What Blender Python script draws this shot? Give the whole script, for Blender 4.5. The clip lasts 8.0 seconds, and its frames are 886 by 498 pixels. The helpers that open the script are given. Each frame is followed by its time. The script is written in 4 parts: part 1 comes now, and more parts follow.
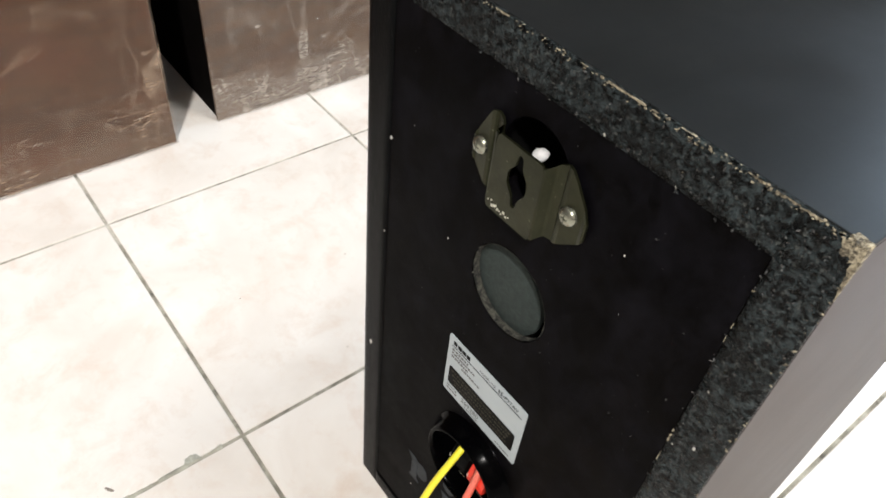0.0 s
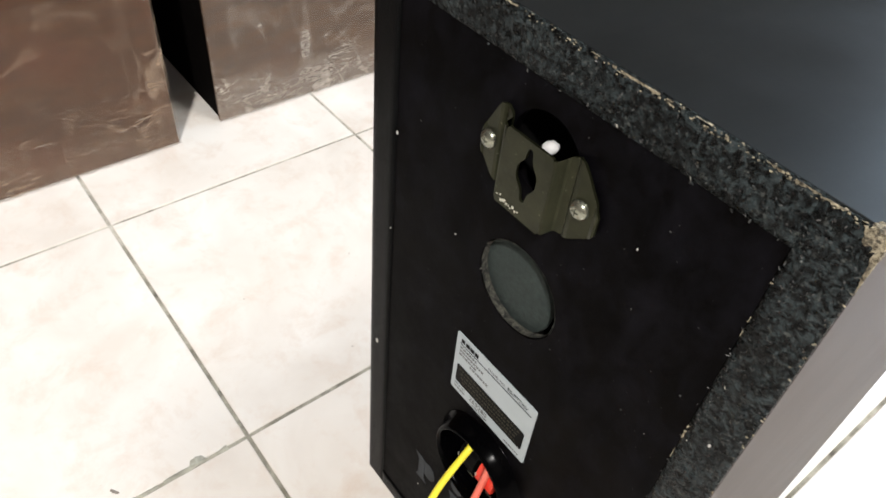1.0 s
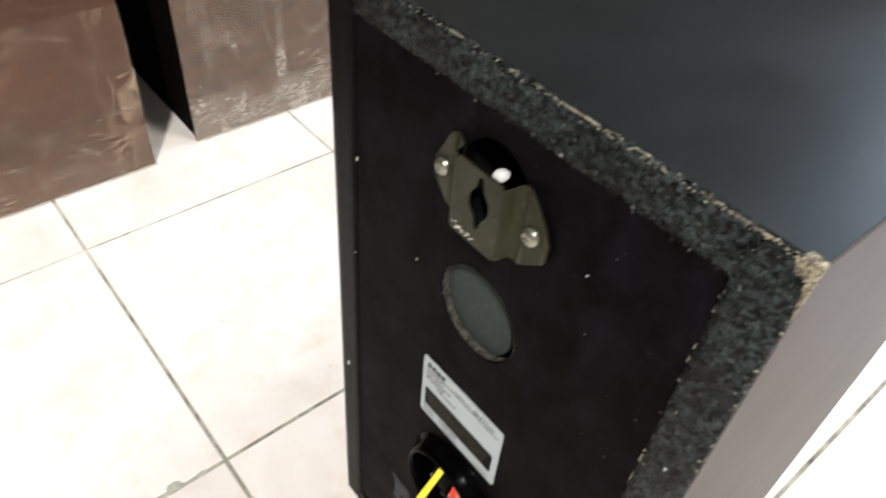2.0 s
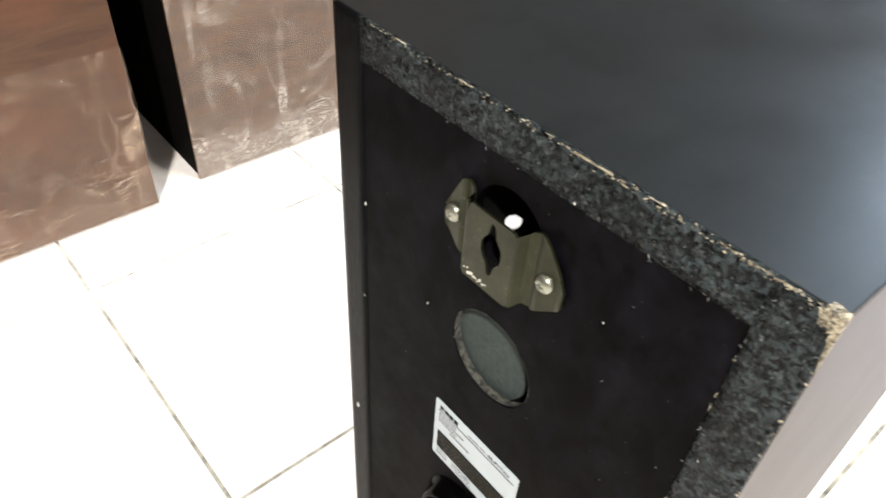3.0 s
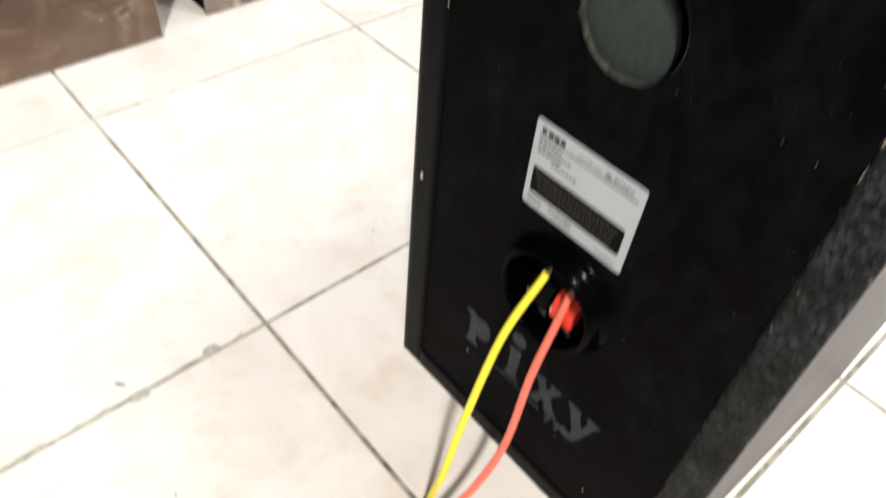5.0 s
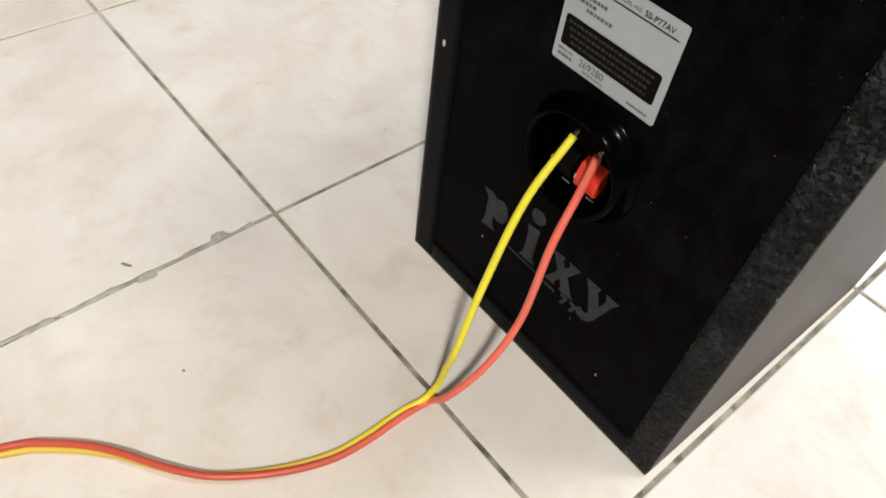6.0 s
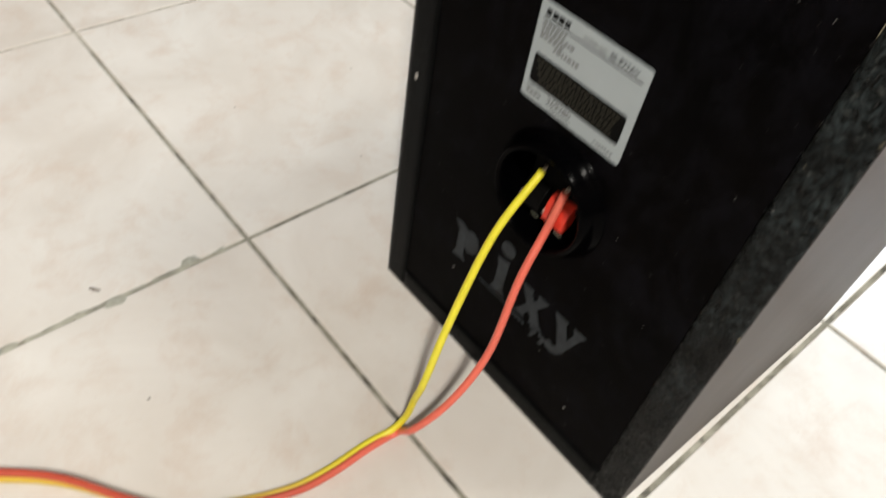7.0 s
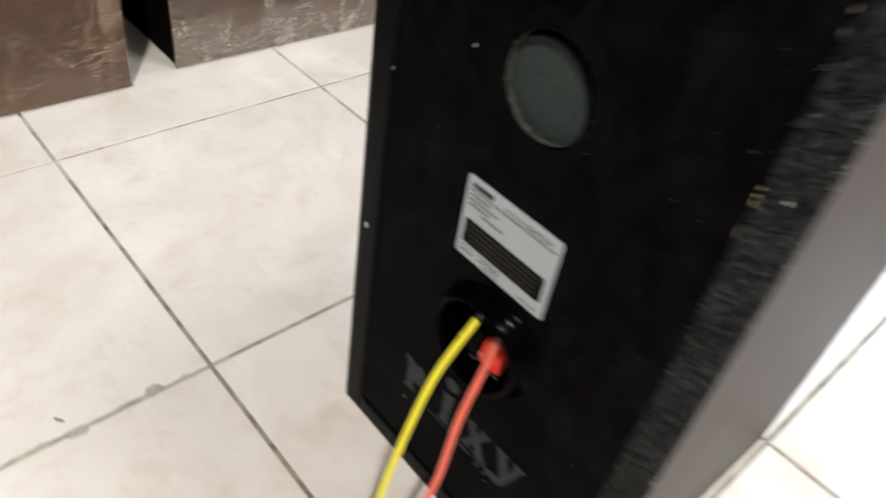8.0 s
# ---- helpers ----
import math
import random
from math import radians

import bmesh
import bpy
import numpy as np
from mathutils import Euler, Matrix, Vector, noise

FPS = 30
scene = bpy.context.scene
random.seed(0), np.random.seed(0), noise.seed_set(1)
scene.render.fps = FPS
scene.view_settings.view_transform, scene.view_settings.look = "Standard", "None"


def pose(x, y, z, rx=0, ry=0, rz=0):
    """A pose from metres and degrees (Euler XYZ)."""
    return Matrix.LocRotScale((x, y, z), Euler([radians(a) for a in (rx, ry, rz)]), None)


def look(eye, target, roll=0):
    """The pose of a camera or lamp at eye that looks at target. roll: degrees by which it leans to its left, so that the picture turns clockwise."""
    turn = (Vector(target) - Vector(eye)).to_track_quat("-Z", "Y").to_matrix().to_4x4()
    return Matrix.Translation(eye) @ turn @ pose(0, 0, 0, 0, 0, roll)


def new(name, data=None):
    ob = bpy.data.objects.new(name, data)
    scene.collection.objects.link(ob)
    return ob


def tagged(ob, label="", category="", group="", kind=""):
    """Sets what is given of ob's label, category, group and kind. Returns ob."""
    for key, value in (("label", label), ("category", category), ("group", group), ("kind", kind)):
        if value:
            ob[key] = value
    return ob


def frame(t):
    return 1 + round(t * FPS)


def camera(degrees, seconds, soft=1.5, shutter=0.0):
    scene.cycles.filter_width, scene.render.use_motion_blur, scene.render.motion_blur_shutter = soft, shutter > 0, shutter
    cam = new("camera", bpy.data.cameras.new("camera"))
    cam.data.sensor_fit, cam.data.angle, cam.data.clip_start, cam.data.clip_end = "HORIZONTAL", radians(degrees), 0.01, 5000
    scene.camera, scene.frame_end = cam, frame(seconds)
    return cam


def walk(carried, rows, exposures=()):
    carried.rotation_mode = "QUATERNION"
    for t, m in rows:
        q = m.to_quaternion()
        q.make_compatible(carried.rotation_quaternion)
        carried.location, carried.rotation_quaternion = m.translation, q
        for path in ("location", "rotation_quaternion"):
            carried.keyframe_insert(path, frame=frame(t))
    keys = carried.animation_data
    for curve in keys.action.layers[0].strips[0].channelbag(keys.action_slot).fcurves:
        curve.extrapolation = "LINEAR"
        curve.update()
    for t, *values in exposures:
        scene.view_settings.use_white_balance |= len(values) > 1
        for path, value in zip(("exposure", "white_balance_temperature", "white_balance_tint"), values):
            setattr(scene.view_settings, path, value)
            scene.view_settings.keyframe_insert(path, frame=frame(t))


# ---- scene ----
# ---------------------------------------------------------------- camera
cam = camera(62.6, 8.0, soft=1.7, shutter=0.8)
# seconds, eye x y z, yaw to the left of +y, pitch, roll
ROWS = [
    (0.0, 0.2053, -0.1366, 0.4500, 47.84, -44.52, 6.77),
    (0.5, 0.2041, -0.1381, 0.4480, 48.08, -44.48, 6.32),
    (1.0, 0.2032, -0.1371, 0.4462, 48.10, -44.49, 6.16),
    (1.5, 0.2007, -0.1358, 0.4514, 48.37, -44.01, 4.53),
    (2.0, 0.2068, -0.1263, 0.4517, 47.18, -43.73, 5.46),
    (2.2, 0.2079, -0.1233, 0.4561, 46.39, -42.96, 5.83),
    (3.3, 0.1973, -0.1305, 0.4542, 47.81, -41.50, 3.70),
    (3.5, 0.1958, -0.1378, 0.4476, 47.75, -42.60, 3.35),
    (4.0, 0.1899, -0.1465, 0.4108, 46.01, -44.05, 3.62),
    (4.5, 0.1915, -0.1593, 0.3808, 45.33, -45.41, 5.26),
    (5.0, 0.1950, -0.1685, 0.3591, 45.24, -46.46, 5.98),
    (5.2, 0.1988, -0.1736, 0.3452, 44.46, -48.00, 7.06),
    (6.3, 0.2097, -0.1899, 0.3245, 44.01, -49.78, 9.25),
    (6.5, 0.2100, -0.1890, 0.3232, 43.47, -49.41, 10.16),
    (7.0, 0.2088, -0.1818, 0.3307, 42.69, -47.90, 10.52),
    (7.5, 0.2004, -0.1663, 0.3516, 43.52, -44.25, 8.83),
    (7.9, 0.2055, -0.1677, 0.3627, 43.11, -41.75, 9.42),
    (8.0, 0.2161, -0.1720, 0.3679, 42.48, -41.09, 10.28),
]


def aimed(ex, ey, ez, yaw, pitch, roll):
    """Camera pose from an eye, a yaw from +y, a pitch and a roll, in degrees."""
    a, b = radians(yaw), radians(pitch)
    way = Vector((-math.sin(a) * math.cos(b), math.cos(a) * math.cos(b), math.sin(b)))
    return look((ex, ey, ez), Vector((ex, ey, ez)) + way, roll)


EXPOSURES = [(0.0, -0.38, 6500, 10), (1.0, -0.38, 6500, 10), (1.5, -0.38, 6500, 10), (2.2, -0.05, 6500, 10), (3.3, 0.5, 6480, 10), (4.0, 0.42, 6480, 10),
             (4.5, 0.34, 6480, 10), (5.0, -0.21, 6620, 10), (5.2, -0.35, 6660, 10), (6.3, -0.86, 6760, 8), (6.7, -0.87, 6760, 8), (7.0, -0.87, 6750, 8),
             (7.5, -0.72, 6680, 9), (8.0, -0.70, 6620, 10)]
walk(cam, [(r[0], aimed(*r[1:])) for r in ROWS], EXPOSURES)

# ---------------------------------------------------------------- light
CEILING = 2.6
world = bpy.data.worlds.new("room_air")
scene.world = world
world.use_nodes = True
world.node_tree.nodes["Background"].inputs[0].default_value = (0.55, 0.6, 0.7, 1)
world.node_tree.nodes["Background"].inputs[1].default_value = 0.03


def area_lamp(name, eye, target, sx, sy, watts, colour):
    data = bpy.data.lights.new(name, "AREA")
    data.shape, data.size, data.size_y, data.energy, data.color = "RECTANGLE", sx, sy, watts, colour
    ob = new(name, data)
    ob.matrix_world = look(eye, target)
    return ob


LAMP_A = (1.30, -1.15)
LAMP_B = (0.85, 0.85)
area_lamp("ceiling_lamp_light", (*LAMP_A, CEILING - 0.06), (*LAMP_A, 0), 0.17, 0.17, 157, (1.0, 0.965, 0.92))
area_lamp("ceiling_lamp_light", (*LAMP_B, CEILING - 0.06), (*LAMP_B, 0), 0.6, 0.6, 50, (1.0, 0.97, 0.93))
area_lamp("window_light", (0.3, 3.03, 1.95), (0.3, 0, 1.95), 1.36, 0.86, 88, (0.66, 0.82, 1.0))

# ---------------------------------------------------------------- materials
U = 0.000832  # metres in one unit of the speaker's drawing; back of the speaker at y = 0, floor at z = 0


class Nodes:
    """A short way to chain shader nodes."""

    def __init__(self, name):
        self.mat = bpy.data.materials.new(name)
        self.mat.use_nodes = True
        self.tree = self.mat.node_tree
        self.bsdf = self.tree.nodes["Principled BSDF"]
        self.out = self.tree.nodes["Material Output"]
        self.coord = self.add("ShaderNodeTexCoord").outputs["Object"]

    def add(self, kind, **sets):
        node = self.tree.nodes.new(kind)
        for key, value in sets.items():
            if key in node.inputs:
                self.put(node.inputs[key], value)
        return node

    def put(self, socket, value):
        if isinstance(value, bpy.types.NodeSocket):
            self.tree.links.new(value, socket)
        else:
            socket.default_value = value

    def scaled(self, sx, sy, sz, shift=None):
        node = self.add("ShaderNodeMapping")
        self.put(node.inputs["Vector"], self.coord)
        node.inputs["Scale"].default_value = (sx, sy, sz)
        if shift is not None:
            self.put(node.inputs["Location"], shift)
        return node.outputs[0]

    def noise(self, scale, detail=4.0, rough=0.6, at=None, distort=0.0):
        node = self.add("ShaderNodeTexNoise", Scale=scale, Detail=detail, Roughness=rough, Distortion=distort)
        self.put(node.inputs["Vector"], self.coord if at is None else at)
        return node.outputs["Fac"]

    def cells(self, scale, at=None, feature="F1", out="Distance"):
        node = self.add("ShaderNodeTexVoronoi", Scale=scale)
        node.feature = feature
        self.put(node.inputs["Vector"], self.coord if at is None else at)
        return node.outputs[out]

    def ramp(self, fac, *stops):
        node = self.add("ShaderNodeValToRGB")
        self.put(node.inputs[0], fac)
        el = node.color_ramp.elements
        while len(el) < len(stops):
            el.new(0.5)
        for e, (pos, col) in zip(el, stops):
            e.position = pos
            e.color = (col, col, col, 1) if isinstance(col, (int, float)) else (*col, 1)
        return node.outputs[0]

    def mix(self, fac, a, b, how="MIX"):
        node = self.add("ShaderNodeMixRGB")
        node.blend_type = how
        for socket, v in zip(node.inputs, (fac, a, b)):
            self.put(socket, (*v, 1) if isinstance(v, tuple) and len(v) == 3 else v)
        return node.outputs[0]

    def math(self, how, a, b=0.0):
        node = self.add("ShaderNodeMath")
        node.operation = how
        self.put(node.inputs[0], a)
        self.put(node.inputs[1], b)
        return node.outputs[0]

    def bump(self, height, strength, metres, under=None):
        node = self.add("ShaderNodeBump", Strength=strength, Distance=metres, Height=height)
        if under is not None:
            self.put(node.inputs["Normal"], under)
        return node.outputs[0]

    def done(self, colour=None, rough=None, normal=None, metal=None, **more):
        for key, v in (("Base Color", colour), ("Roughness", rough), ("Normal", normal), ("Metallic", metal)):
            if v is not None:
                self.put(self.bsdf.inputs[key], (*v, 1) if isinstance(v, tuple) and len(v) == 3 else v)
        for key, v in more.items():
            self.put(self.bsdf.inputs[key.replace("_", " ")], v)
        return self.mat


def plain(name, colour, rough=0.5, metal=0.0, grain=0.12, scale=300, gloss=0.5):
    n = Nodes(name)
    f = n.noise(scale, 5)
    col = n.mix(1.0, colour, n.ramp(f, (0.25, 1 - grain), (0.75, 1 + grain)), "MULTIPLY")
    return n.done(col, n.ramp(n.noise(scale * 0.3), (0.3, rough * 0.85), (0.7, min(1, rough * 1.15))), n.bump(f, 0.15, 0.0003), metal, Specular_IOR_Level=gloss)


def tile_material():
    n = Nodes("cream_tile_glaze")
    info = n.add("ShaderNodeObjectInfo").outputs["Random"]
    shift = n.math("MULTIPLY", info, 37.0)
    at = n.scaled(1, 1, 1, shift)
    cloud = n.noise(9, 5, 0.55, at, 0.6)
    vein = n.noise(34, 6, 0.7, at, 0.3)
    col = n.mix(n.ramp(cloud, (0.35, 0.0), (0.68, 1.0)), (0.65, 0.603, 0.552), (0.775, 0.752, 0.715))
    col = n.mix(n.ramp(vein, (0.49, 0.0), (0.72, 0.5)), col, (0.60, 0.48, 0.40))
    col = n.mix(n.ramp(n.noise(420, 3, 0.7, at), (0.70, 0.0), (0.76, 0.35)), col, (0.42, 0.33, 0.26))
    rough = n.ramp(n.noise(30, 4, 0.6, at), (0.3, 0.17), (0.7, 0.27))
    low = n.bump(n.noise(14, 2, 0.5, at), 0.25, 0.002)
    return n.done(col, rough, n.bump(n.noise(240, 3, 0.6, at), 0.06, 0.0004, low))


def grout_material():
    """Grey grout with black dirt; the joint along the cabinets was filled anew with a paler one."""
    n = Nodes("dirty_grey_grout")
    place = n.add("ShaderNodeSeparateXYZ")
    n.put(place.inputs[0], n.coord)
    col = n.mix(n.ramp(n.noise(38, 5, 0.7), (0.38, 0.0), (0.66, 1.0)), (0.17, 0.16, 0.125), (0.40, 0.385, 0.32))
    new_fill = n.math("SUBTRACT", -0.27, n.math("ADD", place.outputs["X"], n.math("MULTIPLY", n.noise(16, 3), 0.03)))
    pale = n.math("MULTIPLY", n.math("GREATER_THAN", new_fill, 0.0), n.ramp(n.noise(30, 4), (0.40, 0.12), (0.62, 0.75)))
    col = n.mix(pale, col, (0.56, 0.53, 0.47))
    dirt = n.math("MULTIPLY", n.ramp(n.noise(70, 4), (0.52, 0.0), (0.66, 0.8)), n.math("SUBTRACT", 1.0, n.math("MULTIPLY", pale, 0.8)))
    col = n.mix(dirt, col, (0.06, 0.055, 0.045))
    return n.done(col, 0.9, n.bump(n.noise(500, 5), 0.6, 0.0012))


def chipboard_material():
    """Pressed flakes under thin black paint: each flake tilts its own way, some are rubbed grey or bare. Glints and the
    stronger light at the upper right are coloured in.
    """
    n = Nodes("black_painted_chipboard_edge")
    place = n.add("ShaderNodeSeparateXYZ")
    n.put(place.inputs[0], n.coord)
    along = n.scaled(0.5, 1, 0.5)
    tone = n.add("ShaderNodeSeparateColor")
    n.put(tone.inputs[0], n.cells(1500, along, out="Color"))
    flakes = n.noise(760, 5, 0.7, along, 0.9)
    fine = n.noise(1500, 4, 0.75)
    # rubbed about the upper corner; the rise up and right paints in brighter light
    worn_and_lit = n.math("ADD", n.noise(34, 5, 0.7, distort=0.8), n.math("MULTIPLY", n.math("SUBTRACT", place.outputs["Z"], 0.24), 1.0))
    worn_and_lit = n.math("ADD", worn_and_lit, n.math("MULTIPLY", n.math("SUBTRACT", place.outputs["X"], 0.13), 0.9))
    rubbed = n.math("MULTIPLY", n.ramp(flakes, (0.45, 0.0), (0.59, 1.0)), n.ramp(worn_and_lit, (0.36, 0.04), (0.62, 1.0)))
    rubbed = n.math("MULTIPLY", rubbed, n.ramp(tone.outputs[0], (0.0, 0.45), (1.0, 1.0)))
    col = n.mix(rubbed, (0.0010, 0.0014, 0.0015), (0.056, 0.074, 0.079))
    # pale specks coloured in as glints off the flakes
    col = n.mix(n.math("MULTIPLY", n.ramp(n.noise(900, 3, 0.6, along), (0.60, 0.0), (0.69, 0.8)), n.ramp(worn_and_lit, (0.38, 0.15), (0.58, 1.0))), col, (0.10, 0.11, 0.105))
    col = n.mix(n.ramp(n.noise(430, 3, 0.6), (0.71, 0.0), (0.75, 1.0)), col, (0.30, 0.27, 0.19))
    rough = n.ramp(tone.outputs[1], (0.2, 0.14), (0.9, 0.45))
    tilt = n.bump(flakes, 0.9, 0.0016, n.bump(tone.outputs[2], 0.6, 0.0006))
    return n.done(col, rough, n.bump(fine, 0.9, 0.0007, tilt), Specular_IOR_Level=0.12)


def flake_material():
    """Painted flakes: most black and shiny, some rubbed grey, a few bare."""
    n = Nodes("painted_wood_flake")
    chance = n.add("ShaderNodeNewGeometry").outputs["Random Per Island"]
    col = n.ramp(chance, (0.0, (0.0015, 0.002, 0.002)), (0.60, (0.006, 0.008, 0.009)), (0.92, (0.022, 0.028, 0.030)), (0.97, (0.09, 0.10, 0.10)), (1.0, (0.38, 0.37, 0.32)))
    return n.done(col, n.ramp(n.math("FRACT", n.math("MULTIPLY", chance, 17.3)), (0.0, 0.10), (1.0, 0.34)), n.bump(n.noise(1800, 3), 0.2, 0.0003), Specular_IOR_Level=0.8)


def painted_edge_material():
    n = Nodes("smooth_black_board_paint")
    cloud = n.noise(60, 4, 0.6)
    col = n.mix(n.ramp(cloud, (0.35, 0.0), (0.7, 1.0)), (0.0006, 0.0007, 0.0008), (0.0024, 0.0029, 0.0033))
    col = n.mix(n.ramp(n.noise(520, 3, 0.6), (0.68, 0.0), (0.75, 0.7)), col, (0.06, 0.065, 0.065))
    return n.done(col, 0.38, n.bump(n.noise(700, 4, 0.7), 0.5, 0.0006), Specular_IOR_Level=0.05)


def vinyl_material(name, dark, light, stain, low, high):
    n = Nodes(name)
    grain = n.noise(10, 6, 0.6, n.scaled(30, 2.0, 30), 0.4)
    smudge = n.noise(22, 4, 0.55)
    col = n.mix(n.ramp(grain, (0.3, 0.0), (0.7, 1.0)), dark, light)
    col = n.mix(n.ramp(n.noise(90, 4), (0.62, 0.0), (0.8, stain)), col, (0.03, 0.03, 0.03))
    rough = n.ramp(smudge, (0.3, low), (0.7, high))
    return n.done(col, rough, n.bump(n.noise(700, 4, 0.7, n.scaled(1, 0.6, 1)), 0.07, 0.0003), Specular_IOR_Level=0.2)


def hardboard_material():
    n = Nodes("black_brown_hardboard")
    cloud = n.noise(14, 5, 0.6)
    col = n.mix(n.ramp(cloud, (0.3, 0.0), (0.7, 1.0)), (0.0008, 0.0007, 0.0008), (0.0018, 0.0014, 0.0014))
    scuff = n.noise(60, 6, 0.75, n.scaled(1, 1, 0.7), 0.3)
    place = n.add("ShaderNodeSeparateXYZ")
    n.put(place.inputs[0], n.coord)
    # scuffs plus a bluish sheen, painted in stronger towards the upper right
    sheen_rise = n.math("ADD", n.math("MULTIPLY", place.outputs["Z"], 0.30), n.math("MULTIPLY", place.outputs["X"], 0.30))
    col = n.mix(n.ramp(n.math("ADD", scuff, n.math("SUBTRACT", sheen_rise, 0.09)), (0.45, 0.0), (0.78, 0.6)), col, (0.0092, 0.0090, 0.0130))
    col = n.mix(n.ramp(n.noise(520, 2), (0.745, 0.0), (0.77, 0.7)), col, (0.08, 0.08, 0.08))
    return n.done(col, n.ramp(n.noise(30, 5, 0.7), (0.3, 0.40), (0.7, 0.60)), n.bump(n.noise(1300, 4), 0.25, 0.0003), Specular_IOR_Level=0.020)


def raw_wood_material():
    n = Nodes("bare_chipboard")
    col = n.mix(n.ramp(n.noise(700, 5, 0.75), (0.40, 0.0), (0.62, 1.0)), (0.06, 0.048, 0.030), (0.47, 0.42, 0.30))
    col = n.mix(n.ramp(n.noise(380, 3, 0.6), (0.56, 0.0), (0.66, 0.9)), col, (0.012, 0.012, 0.011))
    return n.done(col, 0.85, n.bump(n.noise(900, 5), 0.8, 0.0008))


def steel_material():
    n = Nodes("olive_passivated_steel")
    col = n.mix(n.ramp(n.noise(120, 5), (0.3, 0.0), (0.7, 1.0)), (0.017, 0.019, 0.0085), (0.032, 0.034, 0.0165))
    col = n.mix(n.ramp(n.noise(600, 4), (0.66, 0.0), (0.76, 0.7)), col, (0.22, 0.22, 0.16))
    return n.done(col, n.ramp(n.noise(200, 4), (0.3, 0.34), (0.7, 0.52)), n.bump(n.noise(700, 4), 0.2, 0.0003), 0.75)


def felt_material():
    n = Nodes("grey_green_felt")
    f = n.noise(400, 6, 0.7)
    col = n.mix(n.ramp(n.noise(45, 4), (0.3, 0.0), (0.7, 1.0)), (0.011, 0.019, 0.017), (0.029, 0.042, 0.038))
    return n.done(n.mix(0.6, col, n.ramp(f, (0.3, (0.008, 0.014, 0.013)), (0.7, (0.037, 0.052, 0.048)))), 0.95, n.bump(f, 0.7, 0.001))


def laminate_material(name, dark, light, warm, contrast):
    n = Nodes(name)
    grain = n.noise(8, 6, 0.62, n.scaled(1, 1.6, 9.0), 1.4)
    pores = n.noise(60, 4, 0.7, n.scaled(1, 0.8, 7.0), 0.5)
    col = n.mix(n.ramp(grain, (0.34, 0.0), (0.66, 1.0)), dark, light)
    col = n.mix(n.ramp(n.noise(11, 4, 0.6, n.scaled(1, 1, 1.6)), (0.46, 0.0), (0.70, 0.55)), col, warm)
    col = n.mix(n.ramp(pores, (0.56, 0.0), (0.72, contrast)), col, (0.020, 0.009, 0.005))
    return n.done(col, 0.45, n.bump(grain, 0.1, 0.0004))


def film_material(name, colour, streak, veil, band):
    """Stretch film: clear where it lies flat, whitish in hanging smears, in loops of folds and where layers pile up."""
    n = Nodes(name)
    place = n.add("ShaderNodeSeparateXYZ")
    n.put(place.inputs[0], n.coord)
    fibre = n.ramp(n.noise(9, 4, 0.6, n.scaled(1, 9, 34), 0.6), (0.30, 0.35), (0.68, 1.0))
    smears = n.ramp(n.noise(1.0, 1.5, 0.4, n.scaled(1, 34, 8), 0.5), (0.555, 0.0), (0.64, 1.0))
    loops = n.ramp(n.noise(1.0, 1.0, 0.4, n.scaled(1, 19, 11), 0.7), (0.455, 0.0), (0.485, 1.0), (0.50, 1.0), (0.53, 0.0))
    dabs = n.ramp(n.noise(36, 2, 0.5, n.scaled(1, 1, 0.9), 0.5), (0.64, 0.0), (0.69, 1.0))
    broken = n.ramp(n.noise(20, 4, 0.6), (0.40, 0.15), (0.62, 1.0))
    marks = n.math("MULTIPLY", n.math("MAXIMUM", smears, n.math("MAXIMUM", n.math("MULTIPLY", loops, 0.45), n.math("MULTIPLY", dabs, 0.8))), n.math("MULTIPLY", broken, streak))
    wave = n.math("ADD", place.outputs["Z"], n.math("MULTIPLY", n.noise(14, 3, 0.5, distort=0.6), 0.055))
    layers = n.ramp(wave, (0.045, band), (0.075, veil))
    hair = n.ramp(n.noise(16, 3, 0.55, n.scaled(1, 1.1, 9.0), 1.2), (0.47, 0.0), (0.495, 1.0), (0.51, 1.0), (0.535, 0.0))
    hair = n.math("MULTIPLY", n.math("MULTIPLY", hair, n.ramp(wave, (0.05, 1.0), (0.12, 0.15))), broken)
    cover = n.math("MAXIMUM", n.math("ADD", n.math("MULTIPLY", layers, fibre), n.math("MULTIPLY", marks, fibre)), n.math("MULTIPLY", hair, 0.8))
    crumple = n.bump(n.noise(60, 5, 0.65, n.scaled(1, 0.6, 3.0), 1.0), 0.8, 0.003)
    n.done(colour, 0.35, crumple)
    clear = n.add("ShaderNodeBsdfTransparent")
    shine = n.add("ShaderNodeBsdfGlossy", Roughness=0.16)
    n.put(shine.inputs["Normal"], crumple)
    skin = n.add("ShaderNodeMixShader")
    n.put(skin.inputs[0], n.ramp(wave, (0.03, 0.045), (0.10, 0.012)))
    n.put(skin.inputs[1], clear.outputs[0])
    n.put(skin.inputs[2], shine.outputs[0])
    both = n.add("ShaderNodeMixShader")
    n.put(both.inputs[0], cover)
    n.put(both.inputs[1], skin.outputs[0])
    n.put(both.inputs[2], n.bsdf.outputs[0])
    n.put(n.out.inputs["Surface"], both.outputs[0])
    return n.mat


